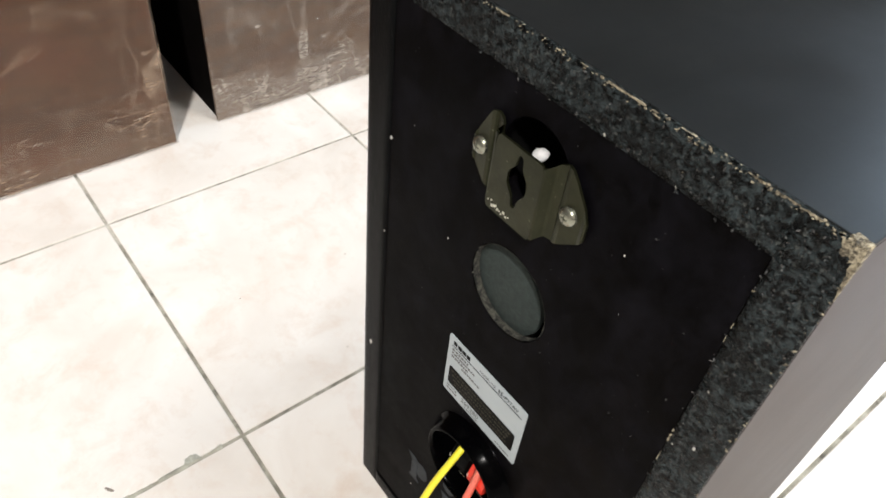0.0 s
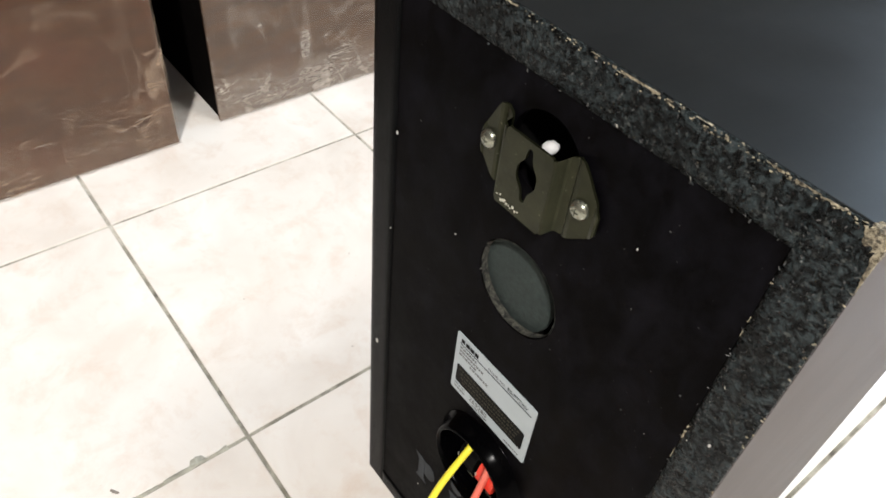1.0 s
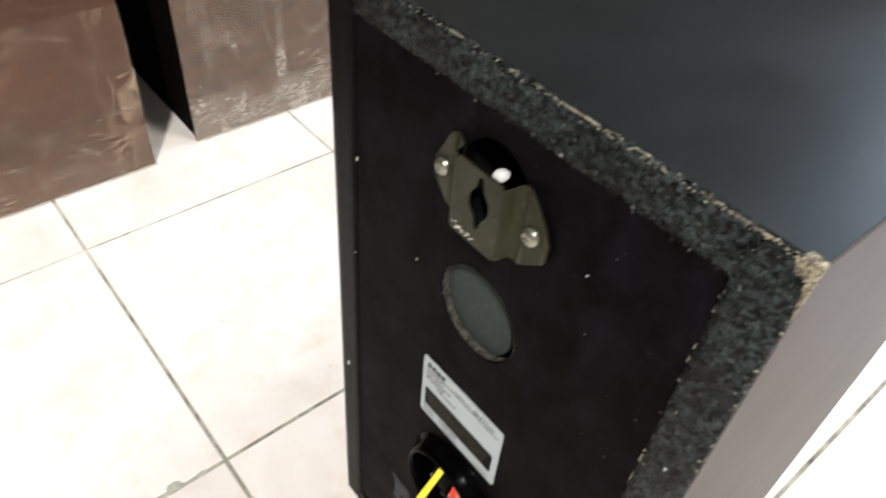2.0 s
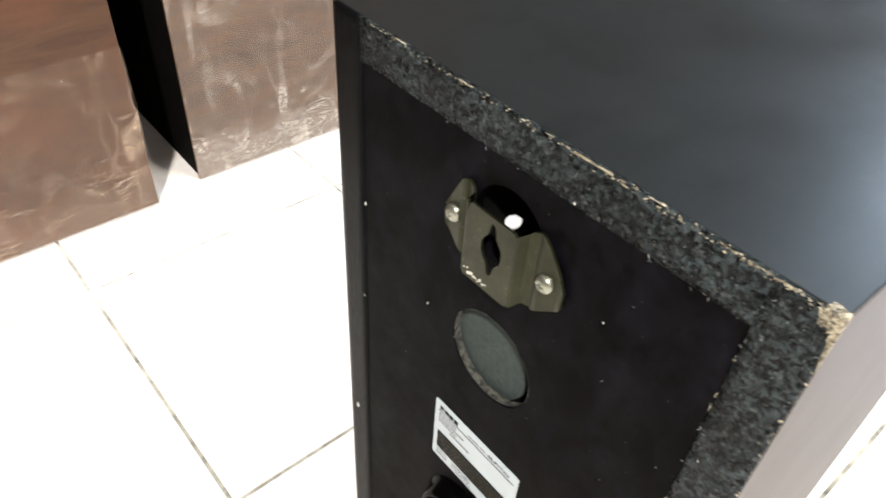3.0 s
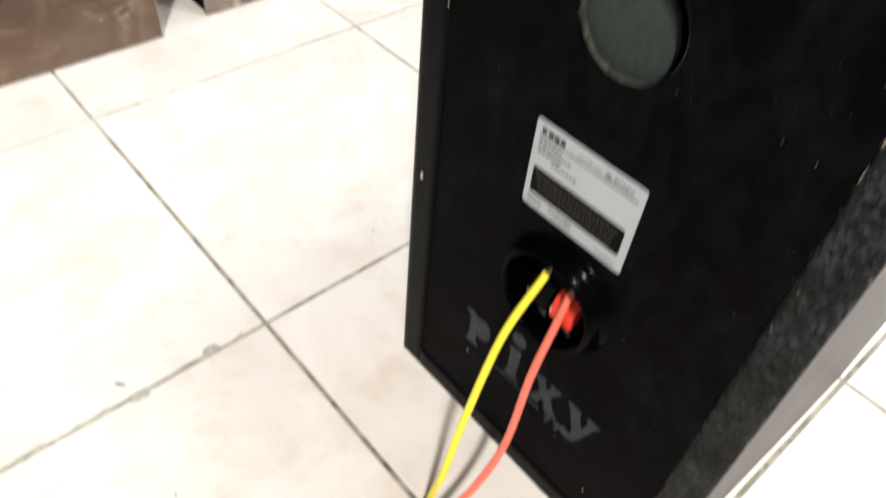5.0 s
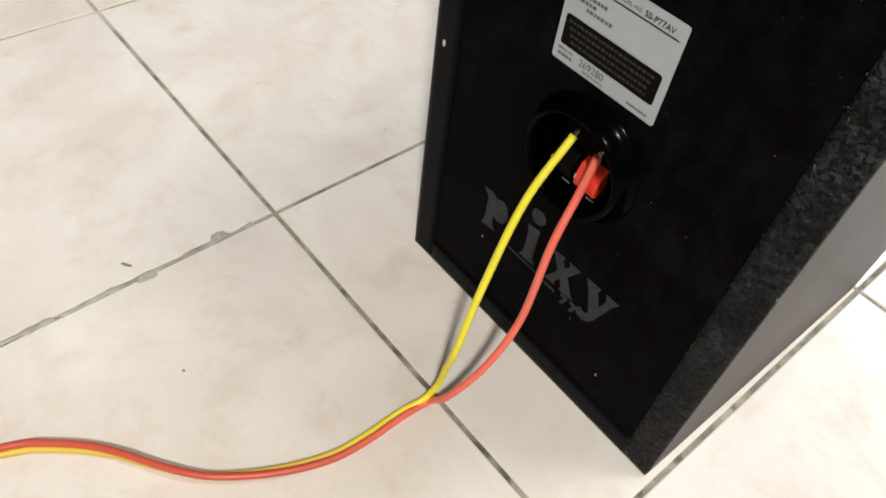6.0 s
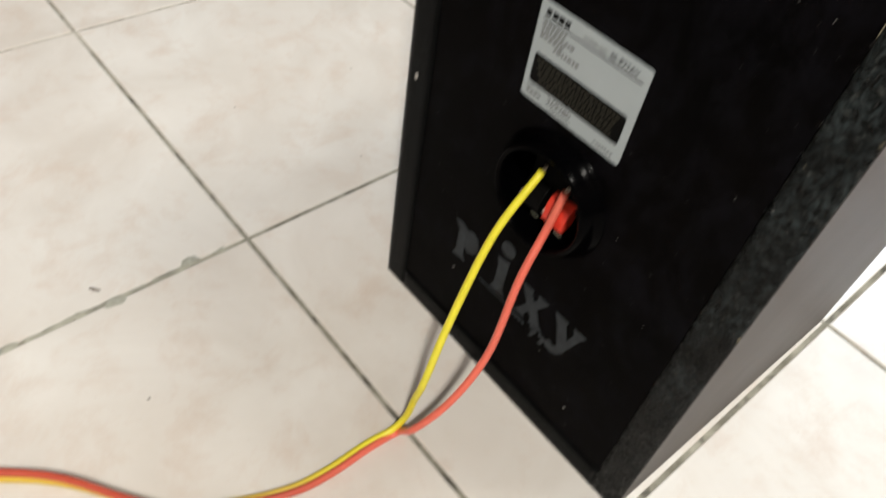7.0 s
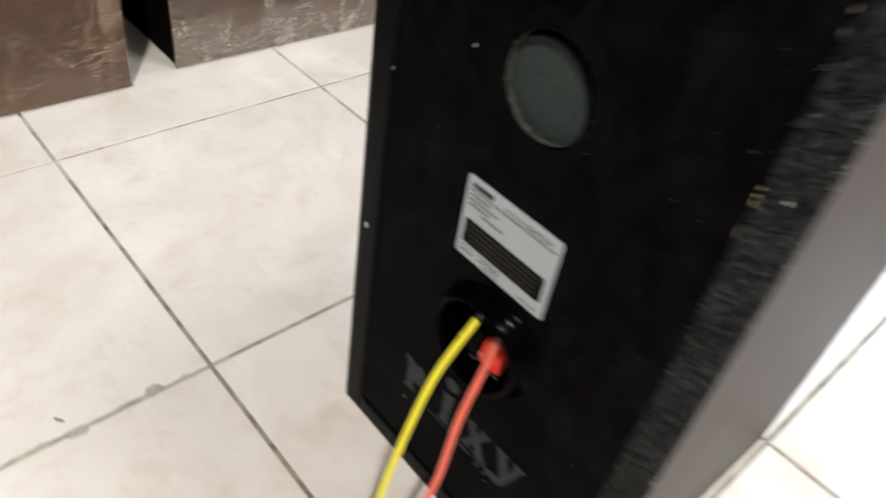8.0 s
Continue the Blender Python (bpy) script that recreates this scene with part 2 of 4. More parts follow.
def sleeve_material(name, colour, floor_tone=None):
    """Soft plastic; along the floor run the colour turns to a second tone."""
    n = Nodes(name)
    col = n.mix(n.ramp(n.noise(150, 4), (0.45, 0.0), (0.75, 0.35)), colour, tuple(c * 0.72 for c in colour))
    if floor_tone:
        place = n.add("ShaderNodeSeparateXYZ")
        n.put(place.inputs[0], n.coord)
        run = n.math("ADD", place.outputs["Y"], n.math("MULTIPLY", n.noise(60, 4, 0.6), 0.03))
        col = n.mix(n.ramp(n.math("MULTIPLY", run, -5.0), (0.30, 0.0), (0.55, 0.75)), col, floor_tone)
    return n.done(col, n.ramp(n.noise(90, 4), (0.3, 0.32), (0.7, 0.46)), n.bump(n.noise(700, 3), 0.1, 0.0003), Subsurface_Weight=0.05)


def wall_material(name, colour):
    n = Nodes(name)
    f = n.noise(3, 5)
    col = n.mix(1.0, colour, n.ramp(f, (0.3, 0.95), (0.7, 1.03)), "MULTIPLY")
    return n.done(col, 0.85, n.bump(n.noise(180, 4), 0.2, 0.001))


TILE, GROUT, CHIPBOARD, VINYL = tile_material(), grout_material(), chipboard_material(), vinyl_material("black_vinyl_sheet", (0.0068, 0.0078, 0.0080), (0.0086, 0.0098, 0.0100), 0.25, 0.31, 0.48)
SIDE_VINYL = vinyl_material("brown_black_vinyl_sheet", (0.0225, 0.0116, 0.0100), (0.0232, 0.0121, 0.0104), 0.02, 0.40, 0.43)
PAINTED, FLAKE = painted_edge_material(), flake_material()
HARDBOARD, RAW, STEEL, FELT = hardboard_material(), raw_wood_material(), steel_material(), felt_material()
RED_LAMINATE = laminate_material("red_brown_laminate", (0.046, 0.0200, 0.0100), (0.074, 0.0340, 0.0155), (0.094, 0.0310, 0.0135), 0.3)
TAN_LAMINATE = laminate_material("yellow_brown_laminate", (0.040, 0.0180, 0.0088), (0.094, 0.0480, 0.0210), (0.084, 0.0350, 0.0170), 0.5)
FILM = film_material("crumpled_clear_film", (0.47, 0.35, 0.25), 0.62, 0.04, 0.19)
GREY_FILM = film_material("layered_grey_film", (0.52, 0.465, 0.405), 0.66, 0.13, 0.48)
YELLOW = sleeve_material("yellow_sleeve", (0.84, 0.74, 0.045), (0.62, 0.36, 0.06))
RED = sleeve_material("coral_red_sleeve", (0.82, 0.155, 0.105), (0.42, 0.05, 0.022))
LEVER_RED = sleeve_material("red_lever_plastic", (0.75, 0.045, 0.025))
GLOSS_BLACK = plain("glossy_black_plastic", (0.0006, 0.0006, 0.0008), 0.15, 0, 0.1, 80, 0.025)
MATT_BLACK = plain("dull_black_plastic", (0.002, 0.002, 0.002), 0.5, 0, 0.1, 300, 0.05)
# near-black that puts the shade of the speaker's inside into the colour
VOID = plain("black_inside_shade", (0.002, 0.002, 0.002), 0.9, 0, 0.1, 300, 0.05)
# board colour carries the shade of the gap between the cabinets
SHADED_WOOD = plain("gap_shade_board", (0.0035, 0.0028, 0.0026), 0.8, 0, 0.3, 60, 0.03)
ZINC = plain("zinc_plated_screw", (0.26, 0.27, 0.22), 0.25, 0.9)
COPPER = plain("bare_tinned_wire", (0.75, 0.68, 0.58), 0.35, 0.8)
PAPER = plain("silver_grey_label_foil", (0.36, 0.41, 0.435), 0.42, 0.0, 0.05, 60)
INK = plain("black_printing_ink", (0.003, 0.003, 0.003), 0.5, 0, 0.1, 300, 0.04)
FAINT = plain("worn_grey_ink", (0.10, 0.10, 0.10), 0.6, 0, 0.3, 400)
PRINT = plain("faded_grey_print", (0.033, 0.038, 0.043), 0.6, 0, 0.35, 160, 0.1)
FLECK = plain("white_paint_fleck", (0.48, 0.47, 0.44), 0.6)
WADDING = plain("white_wadding", (0.62, 0.62, 0.62), 0.9)
HEM = plain("bunched_film_sparkle", (0.30, 0.26, 0.22), 0.10, 0, 0.5, 500, 0.9)
STAIN = plain("grey_cement_smear", (0.36, 0.36, 0.31), 0.85, 0, 0.3)
RIDGE = plain("smeared_grey_grout", (0.33, 0.325, 0.27), 0.9, 0, 0.45, 90)
DARK_STAIN = plain("dark_grime_smear", (0.20, 0.175, 0.15), 0.85, 0, 0.3)
WALL = wall_material("greyish_wall_paint", (0.24, 0.21, 0.19))
CEIL = wall_material("grey_ceiling_paint", (0.45, 0.45, 0.44))
LAMP_WHITE = plain("white_lamp_housing", (0.8, 0.8, 0.8), 0.4)

# ---------------------------------------------------------------- mesh helpers


def mesh_object(name, bm, mat):
    bmesh.ops.recalc_face_normals(bm, faces=bm.faces)
    data = bpy.data.meshes.new(name)
    bm.to_mesh(data)
    bm.free()
    data.materials.append(mat)
    return new(name, data)


def thing(name, x, y, z, label, category, group=""):
    ob = new(name)
    ob.empty_display_size = 0.03
    ob.location = (x, y, z)
    return tagged(ob, label, category, group)


def part(name, bm, mat, parent, label=""):
    """One mesh under a thing or a part; the mesh is given in the world's places."""
    ob = mesh_object(name, bm, mat)
    ob.parent = parent
    if parent.type == "EMPTY":
        ob.matrix_parent_inverse = Matrix.Translation(-Vector(parent.location))
    return tagged(ob, label)


def smooth(ob):
    for p in ob.data.polygons:
        p.use_smooth = True
    return ob


def block(x0, x1, y0, y1, z0, z1, bevel=0.0, steps=2, bm=None):
    bm = bm or bmesh.new()
    made = bmesh.ops.create_cube(bm, size=1.0)["verts"]
    for v in made:
        v.co = Vector(((x0 + x1) / 2 + v.co.x * (x1 - x0), (y0 + y1) / 2 + v.co.y * (y1 - y0), (z0 + z1) / 2 + v.co.z * (z1 - z0)))
    if bevel:
        edges = list({e for v in made for e in v.link_edges})
        bmesh.ops.bevel(bm, geom=edges, offset=bevel, segments=steps, profile=0.5, affect="EDGES")
    return bm


def ub(x0, x1, y0, y1, z0, z1, bevel=0.0, steps=2, bm=None):
    """A block in the speaker's units."""
    return block(x0 * U, x1 * U, y0 * U, y1 * U, z0 * U, z1 * U, bevel * U, steps, bm)


def lathe(profile, cx, cz, steps=48, bm=None):
    """Turns (radius, y) pairs round an axis along y through (cx, cz), in units."""
    bm = bm or bmesh.new()
    rings = []
    for r, y in profile:
        rings.append([bm.verts.new(((cx + r * math.cos(a)) * U, y * U, (cz + r * math.sin(a)) * U)) for a in (2 * math.pi * k / steps for k in range(steps))])
    for a, b in zip(rings, rings[1:]):
        for k in range(steps):
            bm.faces.new((a[k], a[(k + 1) % steps], b[(k + 1) % steps], b[k]))
    for ring in (rings[0], rings[-1]):
        if (ring[0].co - ring[steps // 2].co).length < 2.2 * U:
            bm.faces.new(ring)
    return bm


def circle(cx, cz, r, steps=40, wobble=0.0):
    return [(cx + r * (1 + wobble * noise.noise((k * 0.7, cx, cz))) * math.cos(2 * math.pi * k / steps), cz + r * (1 + wobble * noise.noise((k * 0.7, cx, cz))) * math.sin(2 * math.pi * k / steps)) for k in range(steps)]


def sheet(outer, holes, y0, y1):
    """A plate across x and z with holes through it, between two depths, in units."""
    bm = bmesh.new()
    edges = []
    for loop in (outer, *holes):
        vs = [bm.verts.new((x * U, y0 * U, z * U)) for x, z in loop]
        edges += [bm.edges.new((a, b)) for a, b in zip(vs, vs[1:] + vs[:1])]
    faces = [f for f in bmesh.ops.triangle_fill(bm, use_beauty=True, edges=edges)["geom"] if isinstance(f, bmesh.types.BMFace)]
    more = bmesh.ops.extrude_face_region(bm, geom=faces)["geom"]
    bmesh.ops.translate(bm, verts=[v for v in more if isinstance(v, bmesh.types.BMVert)], vec=(0, (y1 - y0) * U, 0))
    return bm


def flat(shapes, y0, y1):
    """Thin raised shapes from lists of (x, z), in units."""
    bm = bmesh.new()
    for loop in shapes:
        f = bm.faces.new([bm.verts.new((x * U, y0 * U, z * U)) for x, z in loop])
        more = bmesh.ops.extrude_face_region(bm, geom=[f])["geom"]
        bmesh.ops.translate(bm, verts=[v for v in more if isinstance(v, bmesh.types.BMVert)], vec=(0, (y1 - y0) * U, 0))
    return bm


def glide(points, steps=12):
    """A smooth line through points."""
    p = [Vector(q) for q in points]
    p = [2 * p[0] - p[1], *p, 2 * p[-1] - p[-2]]
    out = []
    for i in range(1, len(p) - 2):
        a, b, c, d = p[i - 1 : i + 3]
        for k in range(steps):
            u = k / steps
            out.append(0.5 * (2 * b + (c - a) * u + (2 * a - 5 * b + 4 * c - d) * u * u + (3 * b - a - 3 * c + d) * u**3))
    return out + [p[-2]]


def tube(line, r, steps=14, bm=None):
    """A round bar along a line of places in metres."""
    bm = bm or bmesh.new()
    side = Vector((0.31, 0.22, 0.92))
    rings = []
    for i, q in enumerate(line):
        way = (line[min(i + 1, len(line) - 1)] - line[max(i - 1, 0)]).normalized()
        side = (side - way * side.dot(way)).normalized()
        up = way.cross(side)
        rings.append([bm.verts.new(q + r * (math.cos(a) * side + math.sin(a) * up)) for a in (2 * math.pi * k / steps for k in range(steps))])
    for a, b in zip(rings, rings[1:]):
        for k in range(steps):
            bm.faces.new((a[k], a[(k + 1) % steps], b[(k + 1) % steps], b[k]))
    bm.faces.new(rings[0])
    bm.faces.new(rings[-1])
    return bm


def lettering(text, x, z, high, mat, parent, name, y=-0.9, stretch=1.0):
    """Raised print that reads from -y; x and z of its lower left corner, in units."""
    curve = bpy.data.curves.new(name, "FONT")
    curve.body, curve.size, curve.extrude = text, high * U * 1.38, 0.06 * U
    tmp = new(name, curve)
    data = bpy.data.meshes.new_from_object(tmp)
    bpy.data.objects.remove(tmp)
    data.transform(Matrix.Translation((x * U, y * U, z * U)) @ Matrix.Rotation(radians(90), 4, "X") @ Matrix.Diagonal((stretch, 1, 1, 1)))
    data.materials.clear()
    data.materials.append(mat)
    ob = new(name, data)
    ob.parent = parent
    return ob


# ---------------------------------------------------------------- room
WEST, EAST, SOUTH, NORTH = -3.3, 2.2, -2.2, 3.0


def room_wall(name, x0, x1, y0, y1):
    return tagged(mesh_object(name, block(x0, x1, y0, y1, -0.1, CEILING, 0.003), WALL), "greyish painted plaster wall of the room", "wall", kind="structure")


room_wall("wall_west", WEST - 0.12, WEST, SOUTH - 0.12, NORTH + 0.12)
room_wall("wall_east", EAST, EAST + 0.12, SOUTH - 0.12, NORTH + 0.12)
room_wall("wall_south", WEST, EAST, SOUTH - 0.12, SOUTH)
WIN_X0, WIN_X1, WIN_Z0, WIN_Z1 = -0.4, 1.0, 1.5, 2.4
bm = block(WEST, WIN_X0, NORTH, NORTH + 0.12, -0.1, CEILING)
block(WIN_X1, EAST, NORTH, NORTH + 0.12, -0.1, CEILING, bm=bm)
block(WIN_X0, WIN_X1, NORTH, NORTH + 0.12, -0.1, WIN_Z0, bm=bm)
block(WIN_X0, WIN_X1, NORTH, NORTH + 0.12, WIN_Z1, CEILING, bm=bm)
tagged(mesh_object("wall_north", bm, WALL), "greyish painted plaster wall of the room with a window", "wall", kind="structure")
window = tagged(new("window_1"), "plain window with a white frame", "window", kind="structure")
window.location = ((WIN_X0 + WIN_X1) / 2, NORTH + 0.06, WIN_Z0)
bm = block(WIN_X0, WIN_X0 + 0.05, NORTH + 0.05, NORTH + 0.1, WIN_Z0, WIN_Z1)
block(WIN_X1 - 0.05, WIN_X1, NORTH + 0.05, NORTH + 0.1, WIN_Z0, WIN_Z1, bm=bm)
block(WIN_X0 + 0.05, WIN_X1 - 0.05, NORTH + 0.05, NORTH + 0.1, WIN_Z0, WIN_Z0 + 0.05, bm=bm)
block(WIN_X0 + 0.05, WIN_X1 - 0.05, NORTH + 0.05, NORTH + 0.1, WIN_Z1 - 0.05, WIN_Z1, bm=bm)
part("window_frame", bm, LAMP_WHITE, window)
glass = Nodes("window_glass").done((1.0, 1.0, 1.0), 0.02, Transmission_Weight=1.0, IOR=1.45)
pane = part("pane", block(WIN_X0 + 0.05, WIN_X1 - 0.05, NORTH + 0.072, NORTH + 0.078, WIN_Z0 + 0.05, WIN_Z1 - 0.05), glass, window)
pane.visible_shadow = False
tagged(mesh_object("ceiling", block(WEST - 0.12, EAST + 0.12, SOUTH - 0.12, NORTH + 0.12, CEILING, CEILING + 0.1), CEIL), "plain grey painted ceiling", "ceiling", kind="structure")
for lx, ly, size in ((*LAMP_A, 0.36), (*LAMP_B, 0.54)):
    lamp = thing("ceiling_light", lx, ly, CEILING, "square white ceiling light, switched on", "lamp", "ceiling lights")
    part("housing", block(lx - size / 2, lx + size / 2, ly - size / 2, ly + size / 2, CEILING - 0.05, CEILING - 0.001, 0.006), LAMP_WHITE, lamp)

floor = mesh_object("floor", block(WEST, EAST, SOUTH, NORTH, -0.1, -0.0011), GROUT)
tagged(floor, "cream ceramic floor tiles with dirty grey grout joints", "floor", kind="structure")

# ---------------------------------------------------------------- speaker
W, H, D, BOARD = 216.3, 426.7, 234.0, 18.5


def rough_end(x0, x1, z0, z1, name, parent, mat, lump, label):
    """The back end of a board: black-painted chipboard, uneven to the touch."""
    bm = bmesh.new()
    nx, nz = max(2, int((x1 - x0) / 2.6)), max(2, int((z1 - z0) / 2.6))
    grid = []
    for i in range(nx + 1):
        col = []
        for k in range(nz + 1):
            x, z = x0 + (x1 - x0) * i / nx, z0 + (z1 - z0) * k / nz
            rim = i in (0, nx) or k in (0, nz)
            y = 0.55 if rim else lump * (0.45 * noise.noise((x * 0.35, z * 0.35, 3.1)) + 0.25 * noise.noise((x * 1.1, z * 1.1, 7.7)))
            col.append(bm.verts.new((x * U, (y - 0.2) * U, z * U)))
        grid.append(col)
    for i in range(nx):
        for k in range(nz):
            bm.faces.new((grid[i][k], grid[i + 1][k], grid[i + 1][k + 1], grid[i][k + 1]))
    # skirt back to the board
    ring = [grid[i][0] for i in range(nx)] + [grid[nx][k] for k in range(nz)] + [grid[i][nz] for i in range(nx, 0, -1)] + [grid[0][k] for k in range(nz, 0, -1)]
    back = [bm.verts.new((v.co.x, 2.4 * U, v.co.z)) for v in ring]
    for k in range(len(ring)):
        j = (k + 1) % len(ring)
        bm.faces.new((ring[k], ring[j], back[j], back[k]))
    return smooth(part(name, bm, mat, parent, label))


def chipped_strip(points, widths, sides, name, parent):
    """Bare wood along an edge: points along it, two widths at each, two directions across."""
    bm = bmesh.new()
    a, b = Vector(sides[0]), Vector(sides[1])
    last = None
    for p, (wa, wb) in zip(points, widths):
        p = Vector(p)
        if wa + wb < 0.35:
            last = None
            continue
        out = (-(a + b)).normalized() * (0.25 + 0.25 * noise.noise(p * 0.9))
        row = [bm.verts.new(q * U) for q in (p + a * wa + out * 0.35, p + out, p + b * wb + out * 0.35)]
        if last:
            for k in range(2):
                bm.faces.new((last[k], row[k], row[k + 1], last[k + 1]))
        last = row
    return tagged(part(name, bm, RAW, parent, "bare tan chipboard where the edge is chipped"), kind="stuff")


def worn(x, low, gain, seed):
    return max(0.0, gain * (noise.noise((x * 0.055, seed, 0.2)) + 0.7 * noise.noise((x * 0.31, seed, 4.0)) + 0.4 * noise.noise((x * 0.9, seed, 8.0)) - low))


def build_speaker():
    box = thing("loudspeaker", W / 2 * U, D / 2 * U, 0, "black wooden bookshelf loudspeaker with chipped corners on the tiles", "loudspeaker")
    left = part("side_panel", ub(0, BOARD, 2, D, 0, H - 1.8, 0.5), SIDE_VINYL, box)
    right = part("side_panel", ub(W - BOARD, W, 2, D, 0, H - 1.8, 0.5), SIDE_VINYL, box)
    top_bm = ub(BOARD + 0.1, W - BOARD - 0.1, 2, D - 0.5, H - BOARD, H - 1.2)
    top = part("top_panel", ub(0, W, 1.6, D, H - 1.8, H, 0.6, 2, top_bm), VINYL, box)
    foot = part("bottom_panel", ub(BOARD, W - BOARD, 2, D, 0.2, BOARD, 0.3), VINYL, box)
    part("front_baffle", ub(BOARD + 0.2, W - BOARD - 0.2, D - 22, D - 4, BOARD + 0.2, H - BOARD - 0.2, 0.5), VOID, box)
    rough_end(0.2, BOARD, 0.6, H - 0.3, "board_end", left, PAINTED, 0.3, "smooth black-painted board edge")
    rough_end(W - BOARD, W - 0.2, 0.6, H - 0.3, "board_end", right, CHIPBOARD, 1.0, "rough black-painted chipboard edge")
    rough_end(BOARD + 0.05, W - BOARD - 0.05, H - BOARD, H - 0.1, "board_end", top, CHIPBOARD, 1.0, "rough black-painted chipboard edge")
    rough_end(BOARD + 0.05, W - BOARD - 0.05, 0.5, BOARD, "board_end", foot, PAINTED, 0.3, "smooth black-painted board edge")
    # worn edges
    xs = [24 + 0.8 * k for k in range(int((W - 25) / 0.8))]
    part_w = [(worn(x, 0.24 - 0.36 * x / W, 1.4, 1.0), worn(x, 0.24 - 0.36 * x / W, 1.6, 2.0)) for x in xs]
    chipped_strip([(x, 0.1, H + 0.1) for x in xs], part_w, ((0, 1, 0), (0, 0, -1)), "worn_edge", top)
    zs = [H - 1 - 0.8 * k for k in range(int((H - 6) / 0.8))]
    wide = [(worn(z, 0.42, 2.0, 5.0) + max(0, 3.2 - (H - z) * 0.17) * (0.8 + 0.4 * noise.noise((z * 0.5, 1, 1))), worn(z, 0.40, 2.2, 6.0) + max(0, 6.0 - (H - z) * 0.27) * (0.8 + 0.5 * noise.noise((z * 0.4, 2, 1)))) for z in zs]
    chipped_strip([(W + 0.1, 0.1, z) for z in zs], wide, ((-1, 0, 0), (0, 1, 0)), "worn_edge", right)
    inner = [(0.05 + worn(z, 0.15, 1.4, 9.0), 0.6 * worn(z, 0.1, 1.4, 11.0)) for z in zs if 300 < z < 400]
    chipped_strip([(W - BOARD - 0.1, -0.1, z) for z in zs if 300 < z < 400], inner, ((1, 0, 0), (0, 1, 0)), "worn_edge", right)
    crumbs = bmesh.new()
    for _ in range(330):
        if random.random() < 0.86:
            x = W - 3 - (W - 30) * random.random() ** 1.5
            c = Vector((x, random.uniform(-0.5, 1.6) if random.random() < 0.7 else -0.2, H - abs(random.gauss(0, 0.9))))
        else:
            c = Vector((W - abs(random.gauss(0, 0.8)), random.uniform(-0.4, 0.6), H - 4 - 150 * random.random() ** 1.8))
        r = random.uniform(0.10, 0.42)
        for v in bmesh.ops.create_icosphere(crumbs, subdivisions=1, radius=1.0)["verts"]:
            d = v.co * (1 + 0.5 * noise.noise(v.co * 2 + c))
            v.co = (c + Vector((d.x * r * 1.5, d.y * r * 0.7, d.z * r * 0.8))) * U
    tagged(part("wood_crumb", crumbs, RAW, top, "tan splinters along the worn edges"), kind="stuff")
    flakes = bmesh.new()
    for _ in range(520):
        far_off = abs(random.gauss(0, 70))
        if random.random() < 0.5:
            c = Vector((W - random.uniform(0.6, BOARD + 0.9), -0.25, H - 2 - min(far_off * 1.6, H - 12)))
        else:
            c = Vector((max(BOARD + 2, W - 2 - far_off * 1.3), -0.25, H - random.uniform(0.6, BOARD + 0.9)))
        turn = Euler((random.uniform(-0.7, 0.7), random.uniform(0, 6.3), random.uniform(-0.7, 0.7))).to_matrix()
        a, b = random.uniform(0.3, 0.85), random.uniform(0.14, 0.34)
        ring = [flakes.verts.new((c + turn @ Vector(q)) * U) for q in ((-a, 0, -b * 0.4), (-a * 0.3, 0, -b), (a, 0, -b * 0.2), (a * 0.5, 0, b), (-a * 0.6, 0, b * 0.8))]
        low = flakes.verts.new((c + Vector((0, 1.0, 0))) * U)
        flakes.faces.new(ring)
        for k in range(5):
            flakes.faces.new((ring[(k + 1) % 5], ring[k], low))
    tagged(part("wood_flake", flakes, FLAKE, right, "black-painted wood flakes standing proud of the board edges"), kind="stuff")
    # the broken corner
    bm = bmesh.new()
    bmesh.ops.create_icosphere(bm, subdivisions=3, radius=1.0)
    for v in bm.verts:
        k = 1 + 0.35 * noise.noise(v.co * 2.3)
        v.co = Vector(((W - 2.6 + v.co.x * 4.6 * k) * U, (1.8 + v.co.y * 3.0 * k) * U, (H - 3.0 + v.co.z * 4.2 * k) * U))
        v.co.x, v.co.z, v.co.y = min(v.co.x, (W + 0.25) * U), min(v.co.z, (H + 0.3) * U), max(v.co.y, -0.3 * U)
    part("broken_corner", bm, RAW, right, "bare tan chipboard of a broken corner")

    # back board with the openings for the hanger, the port and the terminals
    p0, p1, q0, q1 = BOARD + 0.4, W - BOARD - 0.4, BOARD + 0.4, H - BOARD - 0.4
    back = part("back_panel", sheet([(p0, q0), (p1, q0), (p1, q1), (p0, q1)], [circle(108.5, 380, 17.5), circle(108.6, 309, 23.6, 44, 0.02), circle(110, 165, 30)], 0.9, 5.0), HARDBOARD, box, "thin black-brown hardboard back")
    # plug sits off centre; black beside it stands in for the rim's cast shade
    part("port_plug", lathe([(23.5, 9.0), (23.0, 7.0), (18, 6.2), (9, 5.7), (1.0, 5.6)], 101.8, 301.8), FELT, box, "grey-green felt behind the round opening")
    part("port_tube", lathe([(26, 5.1), (26, 30), (1.0, 30)], 108.6, 309), VOID, box, "black backing for the rim's shade beside the felt")
    ring = Nodes("raw_board_cut")
    ring_mix = ring.mix(ring.ramp(ring.noise(420, 5, 0.75), (0.42, 0.0), (0.66, 1.0)), (0.004, 0.005, 0.004), (0.10, 0.098, 0.078))
    part("cut_edge", lathe([(22.9, 1.1), (23.2, 5.0), (24.2, 5.0), (24.2, 1.2)], 108.6, 309), ring.done(ring_mix, 0.9, ring.bump(ring.noise(700, 5), 1.0, 0.001)), back, "raw cut edge of the round opening")
    rim = bmesh.new()
